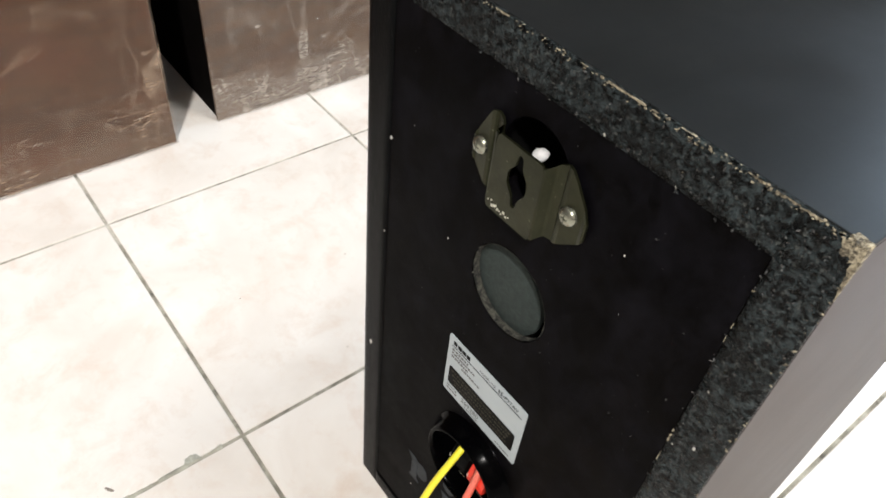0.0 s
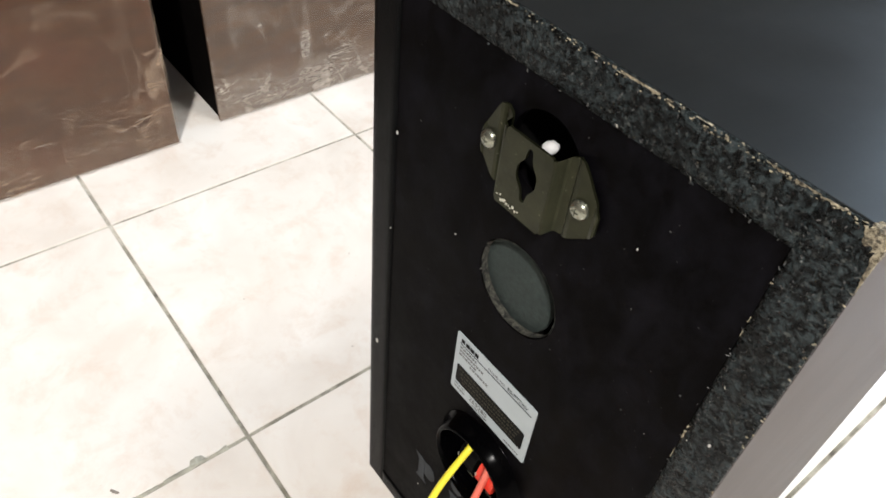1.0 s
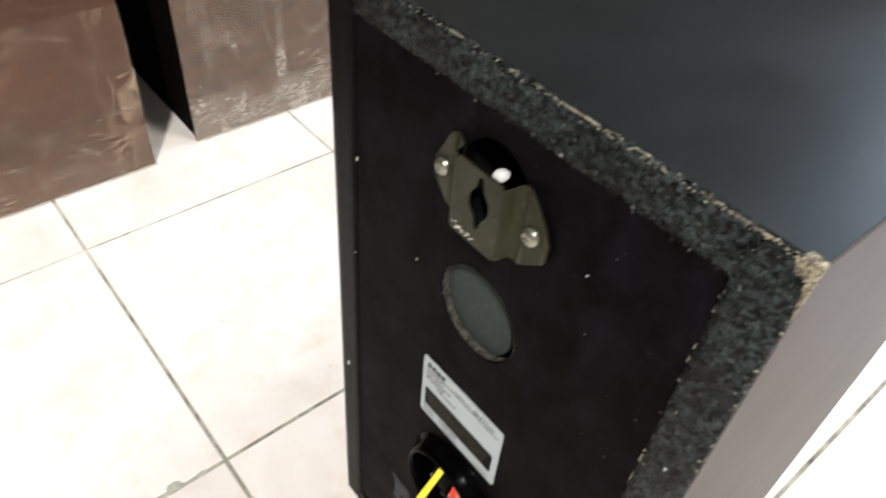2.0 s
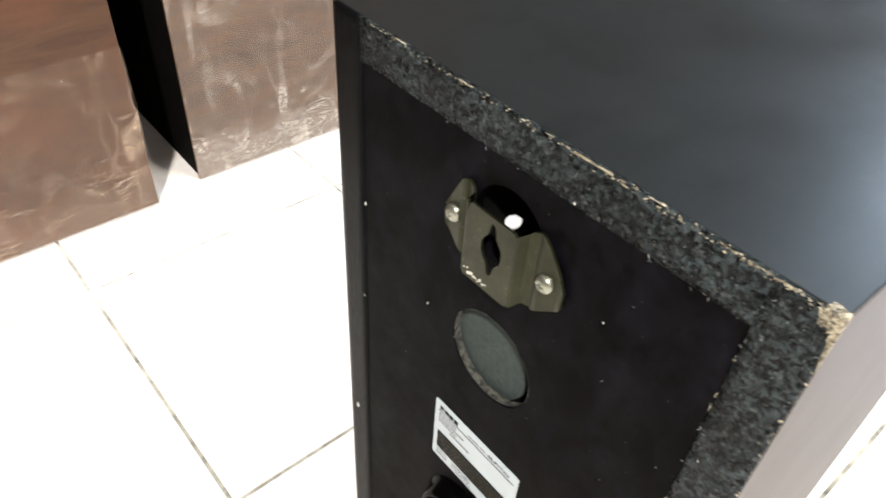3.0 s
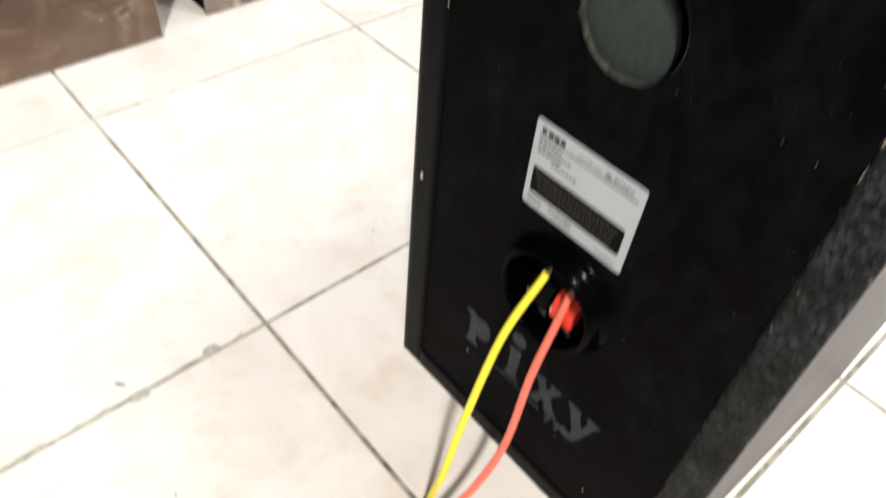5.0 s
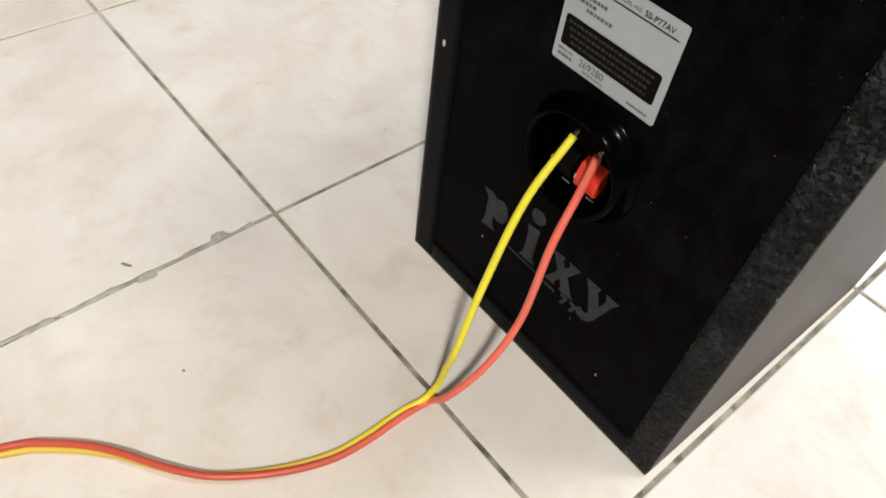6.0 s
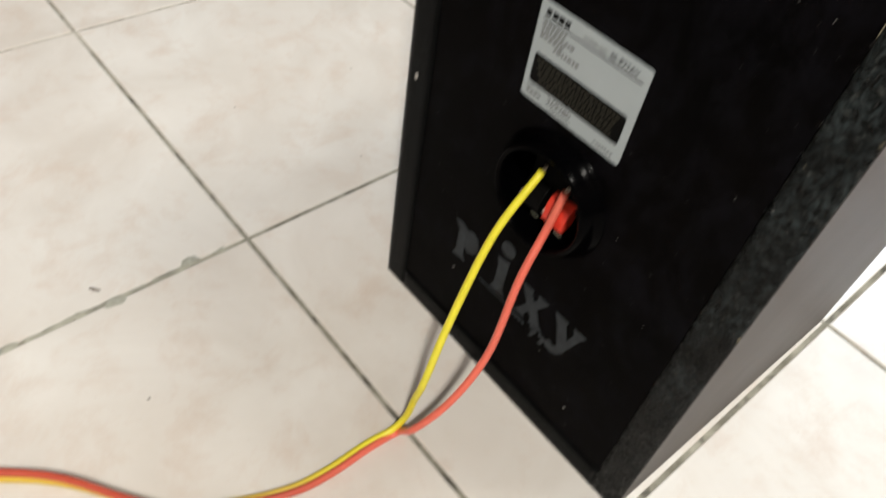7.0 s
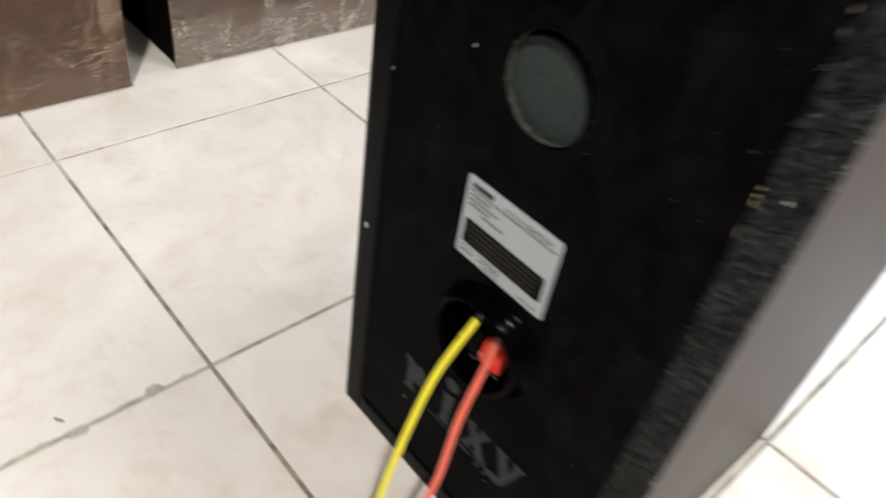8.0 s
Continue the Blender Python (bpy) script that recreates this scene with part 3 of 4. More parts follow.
    for k in range(26):
        a = radians(150 + 155 * random.random())
        c = Vector(((108.6 + 23.3 * math.cos(a)) * U, random.uniform(0.9, 4.6) * U, (309 + 23.3 * math.sin(a)) * U))
        made = bmesh.ops.create_icosphere(rim, subdivisions=1, radius=random.uniform(0.15, 0.55) * U, matrix=Matrix.Translation(c))["verts"]
        for v in made:
            d = v.co - c
            v.co = c + Vector((d.x * 1.0, d.y * 1.6, d.z * 0.7)) + Vector((noise.noise(v.co * 900), 0, noise.noise(v.co * 900 + Vector((5, 5, 1))))) * 0.4 * U
    part("frayed_rim", rim, plain("frayed_board_fibre", (0.10, 0.10, 0.085), 0.9, 0, 0.5, 600), back, "frayed grey fibres of the cut board")
    # closed lining, coloured black in place of the hollow's shade
    part("hanger_recess", lathe([(18.6, 5.2), (18.2, 24), (1.0, 24)], 108.5, 380), VOID, box, "recess behind the hanger, its shade coloured black")
    bm = bmesh.new()
    bmesh.ops.create_icosphere(bm, subdivisions=3, radius=1.0)
    for v in bm.verts:
        k = 1 + 0.2 * noise.noise(v.co * 1.9)
        v.co = Vector(((108.8 + v.co.x * 2.9 * k) * U, (2.8 + v.co.y * 3.2 * k) * U, (383.2 + v.co.z * 2.6 * k) * U))
    smooth(part("wadding", bm, WADDING, box, "tuft of white damping wadding"))

    # hanger
    hang = part("hanger", hanger_mesh(), STEEL, box, "olive metal keyhole hanger")
    for sx in (82.2, 130.9):
        head = part("screw", lathe([(4.2, -1.4), (4.1, -2.6), (3.2, -3.7), (1.8, -4.3), (0.6, -4.5)], sx, 372.6, 24), ZINC, hang, "domed zinc screw")
        smooth(head)
        slot = ub(sx - 1.5, sx + 1.5, -4.56, -4.3, 372.4, 372.8)
        part("screw_slot", ub(sx - 0.2, sx + 0.2, -4.56, -4.3, 371.1, 374.1, 0.05, 1, slot), STEEL, hang)
    stamp = bmesh.new()
    for k in range(11):
        sx, sz, r = 94.5 + k * 1.15 + random.uniform(-0.4, 0.4), 355.2 + random.uniform(-1.2, 1.2) - 0.12 * k, random.uniform(0.25, 0.62)
        ub(sx - r, sx + r, -5.6, -5.2, sz - r * 0.9, sz + r * 1.2, 0.12, 1, stamp)
    tagged(part("stamped_mark", stamp, plain("bright_scratched_steel", (0.6, 0.6, 0.52), 0.4, 0.7), hang), kind="stuff")

    label_plate(box)
    terminal_cup(box)
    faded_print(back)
    # flecks of paint
    bm = bmesh.new()
    spots = [(19.3, 335.4, 1.0), (7.9, 168.7, 1.9), (67, 308.4, 0.7), (155.4, 372.2, 0.6), (18, 274.4, 0.7), (162.7, 39.7, 0.9), (207, 321, 0.9), (60, 62, 0.8)]
    for _ in range(8):
        spots.append((random.uniform(3, W - 3), random.uniform(6, H - 6), random.uniform(0.15, 0.36)))
    for sx, sz, r in spots:
        on_board = sx < BOARD or sx > W - BOARD or sz < BOARD or sz > H - BOARD
        c = Vector((sx * U, (-0.15 if on_board else 0.85) * U, sz * U))
        for v in bmesh.ops.create_icosphere(bm, subdivisions=1, radius=r * U, matrix=Matrix.Translation(c))["verts"]:
            d = v.co - c
            v.co = c + Vector((d.x * (0.7 + 0.5 * noise.noise((sz, sx, 1))), d.y * 0.35, d.z * 1.25))
    tagged(part("paint_fleck", bm, FLECK, box, "tiny white paint flecks"), kind="stuff")
    return box


def hanger_mesh():
    """Raised plate with a keyhole between two folded ears."""
    key = []
    for k in range(44):
        a = 2 * math.pi * k / 44
        s, c = math.sin(a), math.cos(a)
        z = 12.2 * s
        half = 2.1 + 3.1 * math.exp(-((z + 0.3) / 5.6) ** 4)
        key.append((107 + half * (abs(c) ** 0.6) * (1 if c > 0 else -1), 372.3 + z))
    bm = sheet([(93.5, 351.5), (117, 351.5), (118, 353), (118.5, 384.5), (117.5, 387.2), (95, 387.2), (93.5, 385), (92.5, 353)], [key], -5.3, -4.2)
    for s, x0, x1, x2 in ((-1, 93.2, 91.0, 77.6), (1, 118.2, 122.2, 137.6)):
        # sloping fold from the plate down to the ear, then the ear with its rounded tip
        e, k = x1 + s * 1.0, (1.2 if s > 0 else 0.94)
        rows = [(x0, -5.3, 352.5, 386.6), (x0 + s * 1.0, -5.1, 352.8, 386.8), (x1 - s * 1.2, -1.7, 354.6, 388.2), (x1 - s * 0.2, -1.2, 355.2, 389.4), (e + s * k * 1.6, -0.6, 355.4, 390.8), (e + s * k * 2.6, -1.6, 355.8, 391.4), (e + s * k * 4.2, -1.9, 356.8, 390.9), (e + s * k * 6.4, -1.7, 358.6, 387.6), (e + s * k * 8.8, -1.5, 360.8, 383.2), (e + s * k * 11.2, -1.3, 363.0, 379.0), (e + s * k * 12.6, -1.9, 364.6, 376.0), (e + s * k * 13.3, -1.6, 366.4, 374.2)]
        front = [[bm.verts.new((x * U, y * U, z * U)) for z in (z0, (2 * z0 + z1) / 3, (z0 + 2 * z1) / 3, z1)] for x, y, z0, z1 in rows]
        back = [[bm.verts.new((x * U, (y + 1.1) * U, z * U)) for z in (z0, (2 * z0 + z1) / 3, (z0 + 2 * z1) / 3, z1)] for x, y, z0, z1 in rows]
        for a, b, turn in [(p, q, 1) for p, q in zip(front, front[1:])] + [(p, q, -1) for p, q in zip(back, back[1:])]:
            for k in range(3):
                bm.faces.new((a[k], a[k + 1], b[k + 1], b[k])[::turn])
        for k in (0, 3):
            for i in range(len(rows) - 1):
                bm.faces.new((front[i][k], front[i + 1][k], back[i + 1][k], back[i][k]))
        for k in range(3):
            bm.faces.new((front[-1][k], front[-1][k + 1], back[-1][k + 1], back[-1][k]))
    return bm


def rounded(x0, x1, z0, z1, r, steps=5):
    out = []
    for cx, cz, a0 in ((x1 - r, z1 - r, 0), (x0 + r, z1 - r, 90), (x0 + r, z0 + r, 180), (x1 - r, z0 + r, 270)):
        out += [(cx + r * math.cos(radians(a0 + 90 * k / steps)), cz + r * math.sin(radians(a0 + 90 * k / steps))) for k in range(steps + 1)]
    return out


def label_plate(box):
    x0, x1, z0, z1 = 78.2, 137.2, 204.2, 250.8
    plate = part("rating_label", flat([rounded(x0, x1, z0, z1, 1.4)], 0.9, 0.45), PAPER, box, "silver-grey printed rating label")
    part("black_field", flat([rounded(x0 + 3.0, x1 - 3.6, z0 + 8.4, z0 + 23.0, 1.4)], 0.4, 0.3), INK, plate)
    part("rule", flat([[(x0 + 2.6, z1 - 7.6), (x1 - 2.6, z1 - 7.6), (x1 - 2.6, z1 - 7.0), (x0 + 2.6, z1 - 7.0)]], 0.4, 0.32), INK, plate)
    # maker's mark as plain blocks
    marks = []
    for k, wide in enumerate((2.6, 3.0, 2.9, 2.7)):
        marks.append([(x0 + 3.6 + k * 3.5, z1 - 5.8), (x0 + 3.6 + k * 3.5 + wide, z1 - 5.8), (x0 + 3.6 + k * 3.5 + wide, z1 - 2.9), (x0 + 3.6 + k * 3.5, z1 - 2.9)])
    part("makers_mark", flat(marks, 0.4, 0.3), INK, plate)
    # lines of print too small to read
    fine = []
    for row, (a, b) in enumerate(((3.2, 16), (3.2, 20), (3.2, 17), (12, 25))):
        z = z1 - 10.6 - row * 2.7
        x = x0 + a
        while x < x0 + b:
            w = random.uniform(0.9, 2.2)
            fine.append([(x, z), (x + w, z), (x + w, z + 1.5), (x, z + 1.5)])
            x += w + 0.55
    tagged(part("small_print", flat(fine, 0.4, 0.32), FAINT, plate), kind="stuff")
    pale = []
    for row in range(4):
        z = z0 + 19.6 - row * 3.0
        x = x0 + 5 + row * 1.1
        while x < x1 - 8:
            w = random.uniform(0.8, 2.4)
            pale.append([(x, z), (x + w, z), (x + w, z + 1.2), (x, z + 1.2)])
            x += w + 0.7
    part("pale_print", flat(pale, 0.28, 0.22), plain("dim_print_on_black", (0.040, 0.037, 0.027), 0.6, 0, 0.3, 500, 0.1), plate)
    for text, x, z, high, mat in (("MODEL NO.", x0 + 24.5, z1 - 5.6, 1.7, FAINT), ("SS-P77AV", x1 - 20.4, z1 - 5.9, 2.7, INK), ("SERIAL NO.", x0 + 2.6, z0 + 5.6, 1.3, FAINT), ("269280", x0 + 15.2, z0 + 3.7, 3.5, FAINT), ("MADE IN JAPAN", x0 + 18.2, z0 + 1.4, 1.2, FAINT)):
        lettering(text, x, z, high, mat, plate, "print", 0.36)
    tail = []
    for k in range(7):
        tail.append([(x1 - 15 + k * 1.6, z0 + 2.2), (x1 - 13.9 + k * 1.6, z0 + 2.2), (x1 - 13.9 + k * 1.6, z0 + 3.3), (x1 - 15 + k * 1.6, z0 + 3.3)])
    for k in range(4):
        tail.append([(x0 + 3 + k * 2.2, z0 + 2.8), (x0 + 4.7 + k * 2.2, z0 + 2.8), (x0 + 4.7 + k * 2.2, z0 + 4.2), (x0 + 3 + k * 2.2, z0 + 4.2)])
    tagged(part("small_print", flat(tail, 0.4, 0.32), FAINT, plate), kind="stuff")


def terminal_cup(box):
    cx, cz = 110, 165
    cup = part("terminal_cup", lathe([(33.4, 0.9), (33.0, 0.0), (31.8, -1.0), (30.2, -4.0), (29.0, -7.4), (27.9, -9.0), (26.9, -9.6), (26.0, -9.0), (25.2, -7.2), (24.8, 0), (24.4, 11.0), (1.0, 11.0)], cx, cz, 64), GLOSS_BLACK, box, "glossy black round terminal cup")
    smooth(cup)
    # takes the shade colour for the depth of the cup
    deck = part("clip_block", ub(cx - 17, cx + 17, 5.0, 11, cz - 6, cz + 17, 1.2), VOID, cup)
    for lx, mat, label in ((cx - 9.0, MATT_BLACK, "black spring lever"), (cx + 7.0, LEVER_RED, "red spring lever")):
        bm = bmesh.new()
        rows = [(5.0, 9.5), (0.8, 6.5), (-1.4, 0.5), (-1.6, -5.5), (0.8, -6.8), (6.0, -4.0), (8.5, 6.0)]
        halves = 6.8
        ends = []
        for sx in (-1, 1):
            ends.append([bm.verts.new(((lx + sx * halves) * U, y * U, (cz - 8.5 + z) * U)) for y, z in rows])
        n = len(rows)
        for k in range(n):
            bm.faces.new((ends[0][k], ends[0][(k + 1) % n], ends[1][(k + 1) % n], ends[1][k]))
        bm.faces.new(ends[0])
        bm.faces.new(ends[1])
        bmesh.ops.bevel(bm, geom=bm.edges[:], offset=0.8 * U, segments=2, profile=0.5, affect="EDGES")
        part("spring_lever", bm, mat, cup, label)
        part("metal_clip", ub(lx + 2.6, lx + 7.8, -1.4, -0.9, cz - 16.6, cz - 15.4, 0.15, 1), ZINC, cup)
        part("metal_clip", ub(lx - 6.6, lx - 5.8, -2.0, -1.2, cz - 10.5, cz - 7.5, 0.15, 1), COPPER, cup)


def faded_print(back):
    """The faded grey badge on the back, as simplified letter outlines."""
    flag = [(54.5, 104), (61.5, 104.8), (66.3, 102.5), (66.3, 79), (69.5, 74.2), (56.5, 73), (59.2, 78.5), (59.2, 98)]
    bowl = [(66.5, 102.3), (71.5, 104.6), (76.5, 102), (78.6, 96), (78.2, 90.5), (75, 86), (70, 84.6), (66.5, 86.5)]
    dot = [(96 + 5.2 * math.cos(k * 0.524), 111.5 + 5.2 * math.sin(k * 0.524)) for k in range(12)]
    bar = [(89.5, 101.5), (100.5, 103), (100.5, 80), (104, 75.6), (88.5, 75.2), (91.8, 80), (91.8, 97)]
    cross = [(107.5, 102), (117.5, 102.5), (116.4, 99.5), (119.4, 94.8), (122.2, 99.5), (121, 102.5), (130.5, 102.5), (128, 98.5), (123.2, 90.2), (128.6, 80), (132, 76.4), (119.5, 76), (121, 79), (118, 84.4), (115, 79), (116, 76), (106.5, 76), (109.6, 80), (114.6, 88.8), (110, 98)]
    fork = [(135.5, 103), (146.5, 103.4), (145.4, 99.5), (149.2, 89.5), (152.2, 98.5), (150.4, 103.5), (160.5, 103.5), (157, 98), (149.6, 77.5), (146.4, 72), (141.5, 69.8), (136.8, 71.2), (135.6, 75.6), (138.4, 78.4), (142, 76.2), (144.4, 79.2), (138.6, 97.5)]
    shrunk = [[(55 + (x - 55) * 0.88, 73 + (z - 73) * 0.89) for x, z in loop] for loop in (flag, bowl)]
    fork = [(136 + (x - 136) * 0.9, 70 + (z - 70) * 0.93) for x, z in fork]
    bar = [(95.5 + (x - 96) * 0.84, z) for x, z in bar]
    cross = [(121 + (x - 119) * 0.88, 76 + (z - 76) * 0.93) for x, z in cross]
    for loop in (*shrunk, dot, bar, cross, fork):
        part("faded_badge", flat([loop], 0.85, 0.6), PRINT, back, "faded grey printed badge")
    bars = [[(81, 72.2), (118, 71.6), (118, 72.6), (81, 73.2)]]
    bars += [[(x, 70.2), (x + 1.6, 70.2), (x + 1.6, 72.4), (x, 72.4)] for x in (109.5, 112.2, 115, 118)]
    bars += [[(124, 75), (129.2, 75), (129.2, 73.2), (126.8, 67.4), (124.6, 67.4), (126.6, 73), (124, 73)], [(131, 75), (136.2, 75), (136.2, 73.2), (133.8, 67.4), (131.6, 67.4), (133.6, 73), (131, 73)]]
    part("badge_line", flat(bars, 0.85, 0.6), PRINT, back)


speaker = build_speaker()

# ---------------------------------------------------------------- twin cable
cable = thing("speaker_cable", 0.088, -0.055, 0, "yellow and coral red twin speaker cable plugged into the loudspeaker", "cable")
R_CORE = 2.15 * U
yellow_run = [(103, -0.7, 175.2), (104.1, -26.4, 146.4), (110.5, -51.5, 104), (113.4, -64.8, 63.8), (108.6, -64.6, 38), (105.2, -65.6, 14.9), (103.6, -74.0, 4.6)]
red_run = [(118.7, -0.8, 174), (118.1, -5.5, 150.5), (122.4, -21, 127.7), (126.6, -34.4, 81), (127.2, -55.6, 54.6), (118.9, -71.2, 27), (106.5, -71.5, 3.6)]
lay = [(103, -90), (103, -117), (100.4, -138), (91.7, -161.4), (80.2, -182.1), (67.9, -198.6), (51.3, -213), (32.8, -226.6), (18.7, -239.1), (5.4, -254.8), (-3.6, -269), (-20, -310), (-46, -352), (-88, -392), (-150, -420), (-230, -440)]


def core(run, side):
    """One core: its free end, then the run on the floor beside the other, twisting slowly."""
    pts = [Vector(p) * U for p in run]
    floor_line = [Vector((x, y, 0)) * U for x, y in lay]
    for i, q in enumerate(floor_line):
        way = (floor_line[min(i + 1, len(lay) - 1)] - floor_line[max(i - 1, 0)]).normalized()
        across = Vector((-way.y, way.x, 0))
        step = min(1.0, max(0.0, (i - 0.5) / 10.0))
        turn = radians(20 + 105 * step * step * (3 - 2 * step))
        off = side * R_CORE * 0.95 * Vector((across.x * math.cos(turn), across.y * math.cos(turn), 0))
        pts.append(q + off + Vector((0, 0, R_CORE * (1.0 + 0.9 * (1 + side) * math.sin(turn)))))
    return glide(pts, 10)


smooth(part("yellow_core", tube(core(yellow_run, -1), R_CORE * 0.97), YELLOW, cable, "yellow insulated core"))
smooth(part("red_core", tube(core(red_run, 1), R_CORE), RED, cable, "coral red insulated core"))
for sx, sy, sz in (yellow_run[0], red_run[0]):
    bm = bmesh.new()
    for k in range(5):
        a = Vector((sx + 0.8 * math.cos(k * 1.3), sy + 0.4, sz + 0.8 * math.sin(k * 1.3))) * U
        tube([a, a + Vector((0.2 * math.sin(k), 0.7, 1.0)) * U, a + Vector((0.4 * math.sin(k * 2.0), 1.6, 1.7 + 0.5 * math.cos(k))) * U], 0.2 * U, 6, bm)
    part("bare_strands", bm, COPPER, cable, "bare wire strands")

# ---------------------------------------------------------------- wrapped cabinets


def wrapped_cabinet(y0, y1, x_face, high, deep, film_top, seed, front_mat, film_mat, label):
    box = thing("wrapped_cabinet", x_face - deep / 2, (y0 + y1) / 2, 0, label, "cabinet", "film-wrapped cabinets")
    body = part("body", block(x_face - deep, x_face - 0.0060, y0 + 0.002, y1 - 0.002, 0.0005, high, 0.003), SHADED_WOOD, box, "carcass coloured near-black for the shade of the gap")
    part("front_panel", block(x_face - 0.0058, x_face - 0.002, y0 + 0.001, y1 - 0.001, 0.0005, high, 0.001), front_mat, box, "brown wood laminate front")
    bm = bmesh.new()
    rng = random.Random(int(seed))
    ny, nz = 60, 70
    low, top = 0.0012, film_top
    rows = []
    for k in range(nz + 1):
        z = low + (top - low) * k / nz
        row = []
        for i in range(ny + 1):
            s = i / ny
            y = y0 + (y1 - y0) * s
            x = x_face + 0.0012 * noise.noise((y * 30, z * 55, seed)) + 0.0006 * noise.noise((y * 130, z * 160, seed))
            row.append(bm.verts.new((x, y, z)))
        rows.append(row)
    for a, b in zip(rows, rows[1:]):
        for i in range(len(a) - 1):
            bm.faces.new((a[i], a[i + 1], b[i + 1], b[i]))
    # the film's gathered lower hem; short glossy puckers, coloured pale, stand in for sparkle
    hem = bmesh.new()
    line = [Vector((x_face + 0.0010 + 0.0008 * noise.noise((k * 0.31, seed, 2)), y0 + (y1 - y0) * k / 150, 0.0019 + 0.0010 * noise.noise((k * 0.23, seed, 5)))) for k in range(151)]
    tube(line, 0.0003, 7, hem)
    for k in range(70):
        cy, cz = rng.uniform(y0 + 0.01, y1 - 0.01), 0.005 + 0.045 * rng.random() ** 2.0
        half, slope = rng.uniform(0.0005, 0.0022), rng.uniform(-0.5, 0.5)
        ridge = [Vector((x_face + 0.0012, cy + half * a, cz + slope * half * a + 0.0012 * noise.noise((a * 2, k, seed)))) for a in (-1, -0.6, -0.2, 0.2, 0.6, 1)]
        tube(ridge, rng.uniform(0.00012, 0.00036), 6, hem)
    smooth(tagged(part("film_hem", hem, HEM, box, "bunched glossy film along the lower edge, with pale bits as sparkle"), kind="stuff"))
    film = smooth(part("stretch_film", bm, film_mat, box, "crumpled clear stretch film"))
    film.visible_shadow = False
    return box


# unseen upper height is made up, tall to keep light off the gap
wrapped_cabinet(-0.33, 0.0405, -0.3925, 1.25, 0.42, 0.165, 3.0, RED_LAMINATE, FILM, "red-brown laminate cabinet wrapped in crumpled clear film, on the tiles")
wrapped_cabinet(0.0868, 0.46, -0.4045, 1.25, 0.42, 0.40, 8.0, TAN_LAMINATE, GREY_FILM, "brown laminate cabinet wrapped in greyish clear film, on the tiles")

# ---------------------------------------------------------------- floor tiles and marks
SIZE, JOINT, TWIST = 300.6 * U, 3.2 * U, radians(0.53)
ORIGIN = Vector((-78.1 * U, -66.1 * U, 0))


def tile_mesh():
    bm = block(-SIZE / 2 + JOINT / 2, SIZE / 2 - JOINT / 2, -SIZE / 2 + JOINT / 2, SIZE / 2 - JOINT / 2, -0.006, 0.0)
    top = [e for e in bm.edges if all(v.co.z > -0.001 for v in e.verts)]
    bmesh.ops.bevel(bm, geom=top, offset=0.0009, segments=2, profile=0.5, affect="EDGES")
    data = bpy.data.meshes.new("tile")
    bm.to_mesh(data)
    bm.free()
    data.materials.append(TILE)
    return data


TILE_DATA = tile_mesh()
far = bmesh.new()
spin = Matrix.Rotation(TWIST, 4, "Z")
for i in range(-15, 11):
    for k in range(-11, 14):
        c = ORIGIN + spin @ Vector(((i + 0.5) * SIZE, (k + 0.5) * SIZE, 0))
        if not (WEST - 0.1 < c.x < EAST + 0.1 and SOUTH - 0.1 < c.y < NORTH + 0.1):
            continue
        c.z = 0.00025 * noise.noise((i * 1.7, k * 2.3, 0.5)) - 0.0002
        m = Matrix.Translation(c) @ spin
        if -8 <= i <= 5 and -5 <= k <= 7:
            ob = new("tile", TILE_DATA)
            ob.matrix_world = m
            ob.parent = floor
        else:
            verts = len(far.verts)
            far.from_mesh(TILE_DATA)
            far.verts.ensure_lookup_table()
            bmesh.ops.transform(far, matrix=m, verts=far.verts[verts:])
tagged(part("far_tiles", far, TILE, floor, "cream ceramic tiles further off"), kind="stuff")


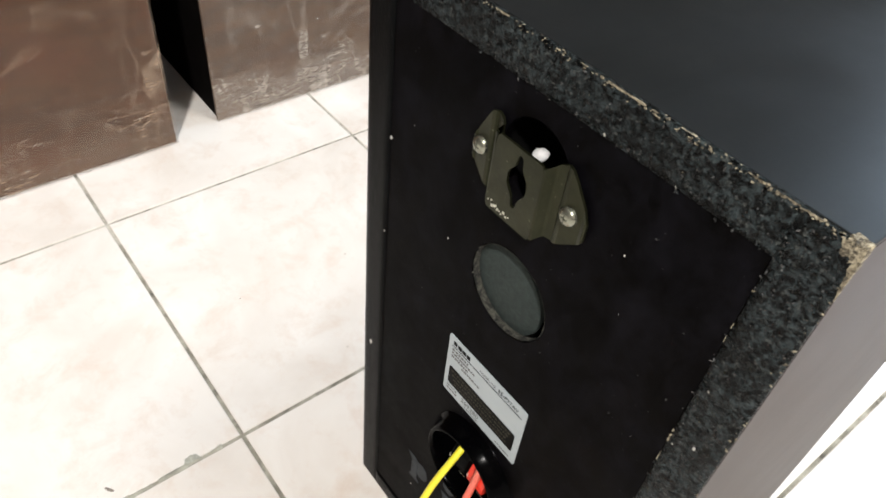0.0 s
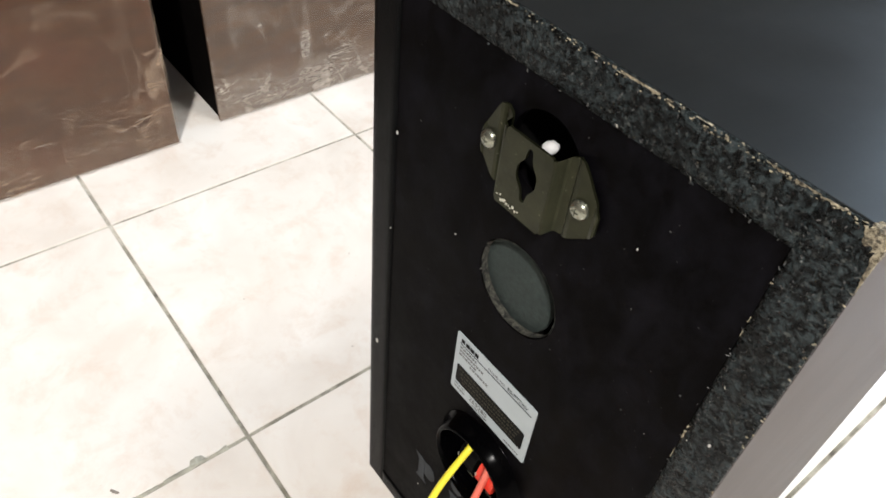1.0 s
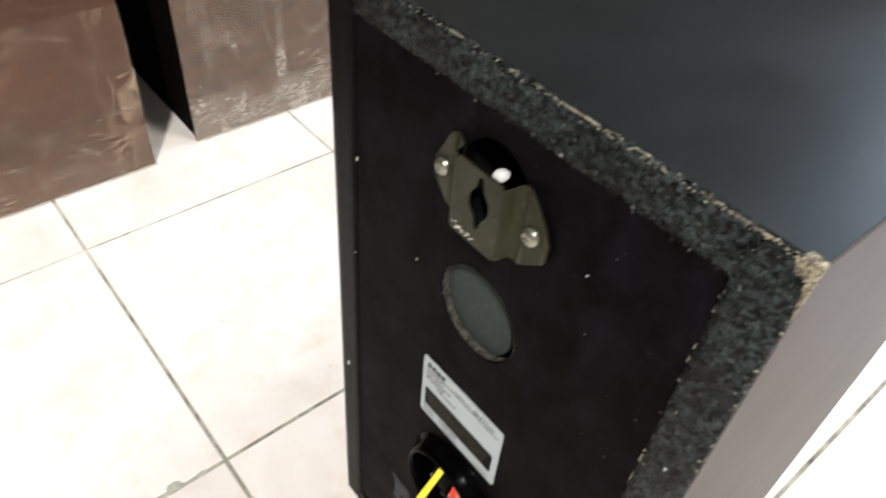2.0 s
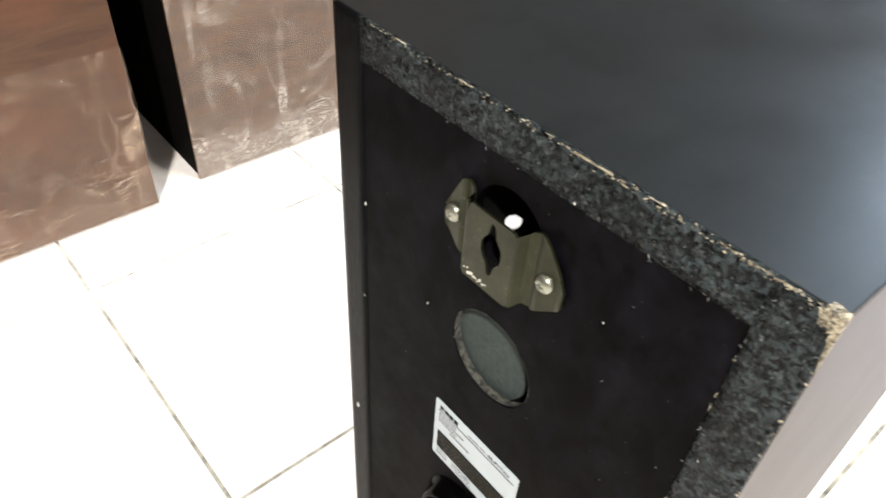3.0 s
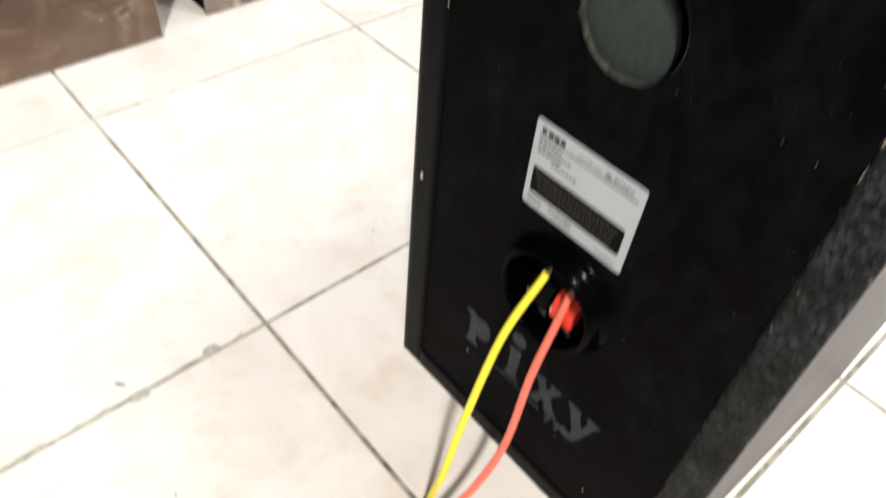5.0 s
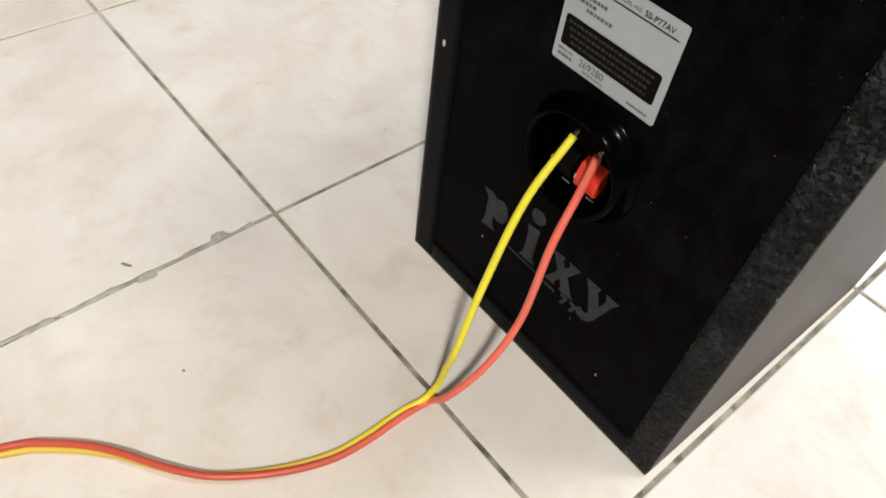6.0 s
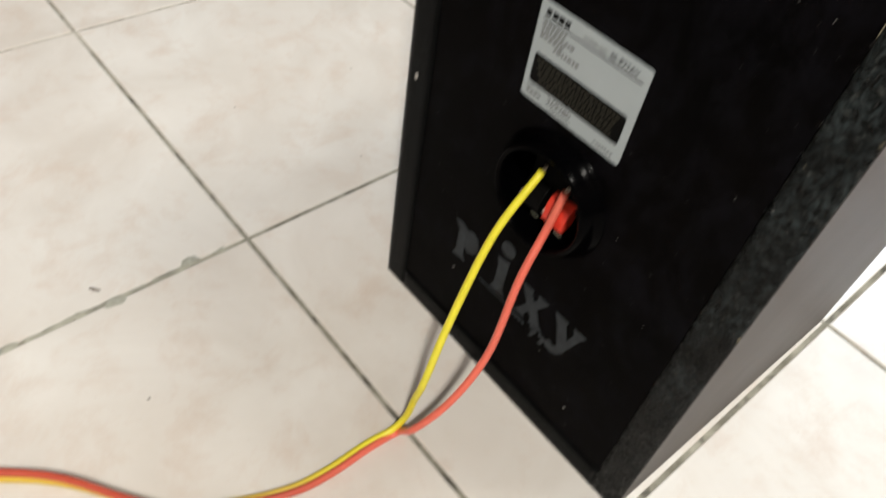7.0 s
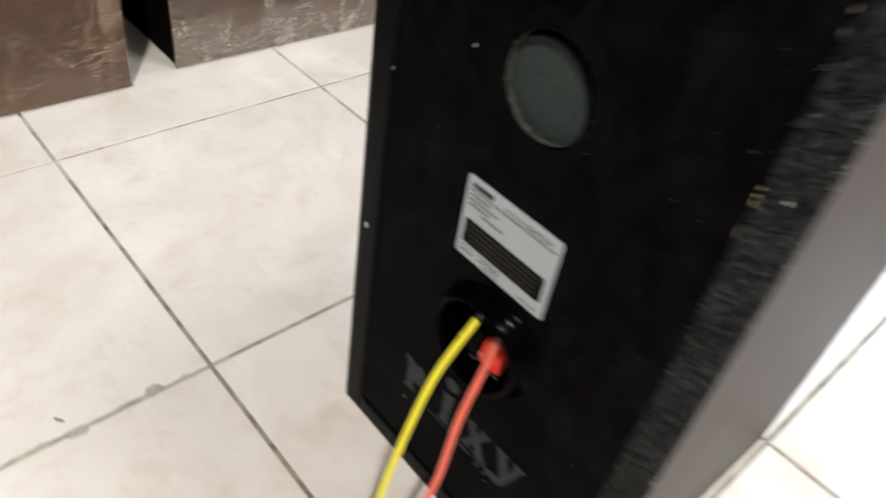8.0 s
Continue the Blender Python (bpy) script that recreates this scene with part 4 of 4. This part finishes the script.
def smear(name, x, y, long, wide, turn, high, mat, label):
    bm = bmesh.new()
    ring = []
    for k in range(18):
        a = 2 * math.pi * k / 18
        r = 1 + 0.35 * noise.noise((k * 0.9, x, y))
        ring.append(Vector((long * r * math.cos(a), wide * r * math.sin(a), 0)))
    spin_m = Matrix.Rotation(radians(turn), 3, "Z")
    low = [bm.verts.new((spin_m @ p + Vector((x, y, -0.4))) * U) for p in ring]
    up = [bm.verts.new((spin_m @ (p * 0.7) + Vector((x, y, high))) * U) for p in ring]
    for k in range(18):
        bm.faces.new((low[k], low[(k + 1) % 18], up[(k + 1) % 18], up[k]))
    bm.faces.new(up)
    smooth(part(name, bm, mat, floor, label))


smear("grout_blob", -75.5, -163, 7.0, 4.2, 80, 0.35, STAIN, "pale grey lump of grout")
smear("grout_blob", -81, -109, 6.5, 3.8, 95, 0.35, STAIN, "pale grey lump of grout")
smear("grime_spot", -91.7, -169.3, 4.6, 1.4, 35, 0.25, DARK_STAIN, "dark grime spot on a tile")
smear("grime_spot", 2, -176, 1.1, 0.8, 20, 0.25, DARK_STAIN, "dark grime spot on a tile")
for sx, sy, size in ((-212.9, -1.6, 0.8), (-210.4, 114.4, 0.7), (-107.4, 53.0, 0.7)):
    smear("grime_spot", sx, sy, size, size * 0.7, 40, 0.2, DARK_STAIN, "dark grime spot on a tile")


def grout_ridge(y0, y1, seed):
    """Old grout smeared unevenly over the rims of a joint, broken here and there."""
    bm = bmesh.new()
    last = None
    count = int((y1 - y0) / 1.6)
    for k in range(count + 1):
        y = y0 + (y1 - y0) * k / count
        x = -78.1 - 0.00925 * (y + 66.1)
        wide = 1.9 + 2.0 * noise.noise((y * 0.045, seed, 1)) + 1.1 * noise.noise((y * 0.17, seed, 4))
        lean = 1.2 * noise.noise((y * 0.05, seed, 9))
        if wide < 1.3:
            last = None
            continue
        row = [bm.verts.new(Vector((x + lean + wide * q, y, h)) * U) for q, h in ((-1.0, -0.35), (-0.75, 0.12), (0.0, 0.26 + 0.1 * noise.noise((y * 0.4, seed, 2))), (0.75, 0.12), (1.0, -0.35))]
        if last:
            for q in range(4):
                bm.faces.new((last[q], row[q], row[q + 1], last[q + 1]))
        last = row
    smooth(part("grout_ridge", bm, RIDGE, floor, "greyish grout smeared over the rims of a joint"))


grout_ridge(-520, -84, 3.0)
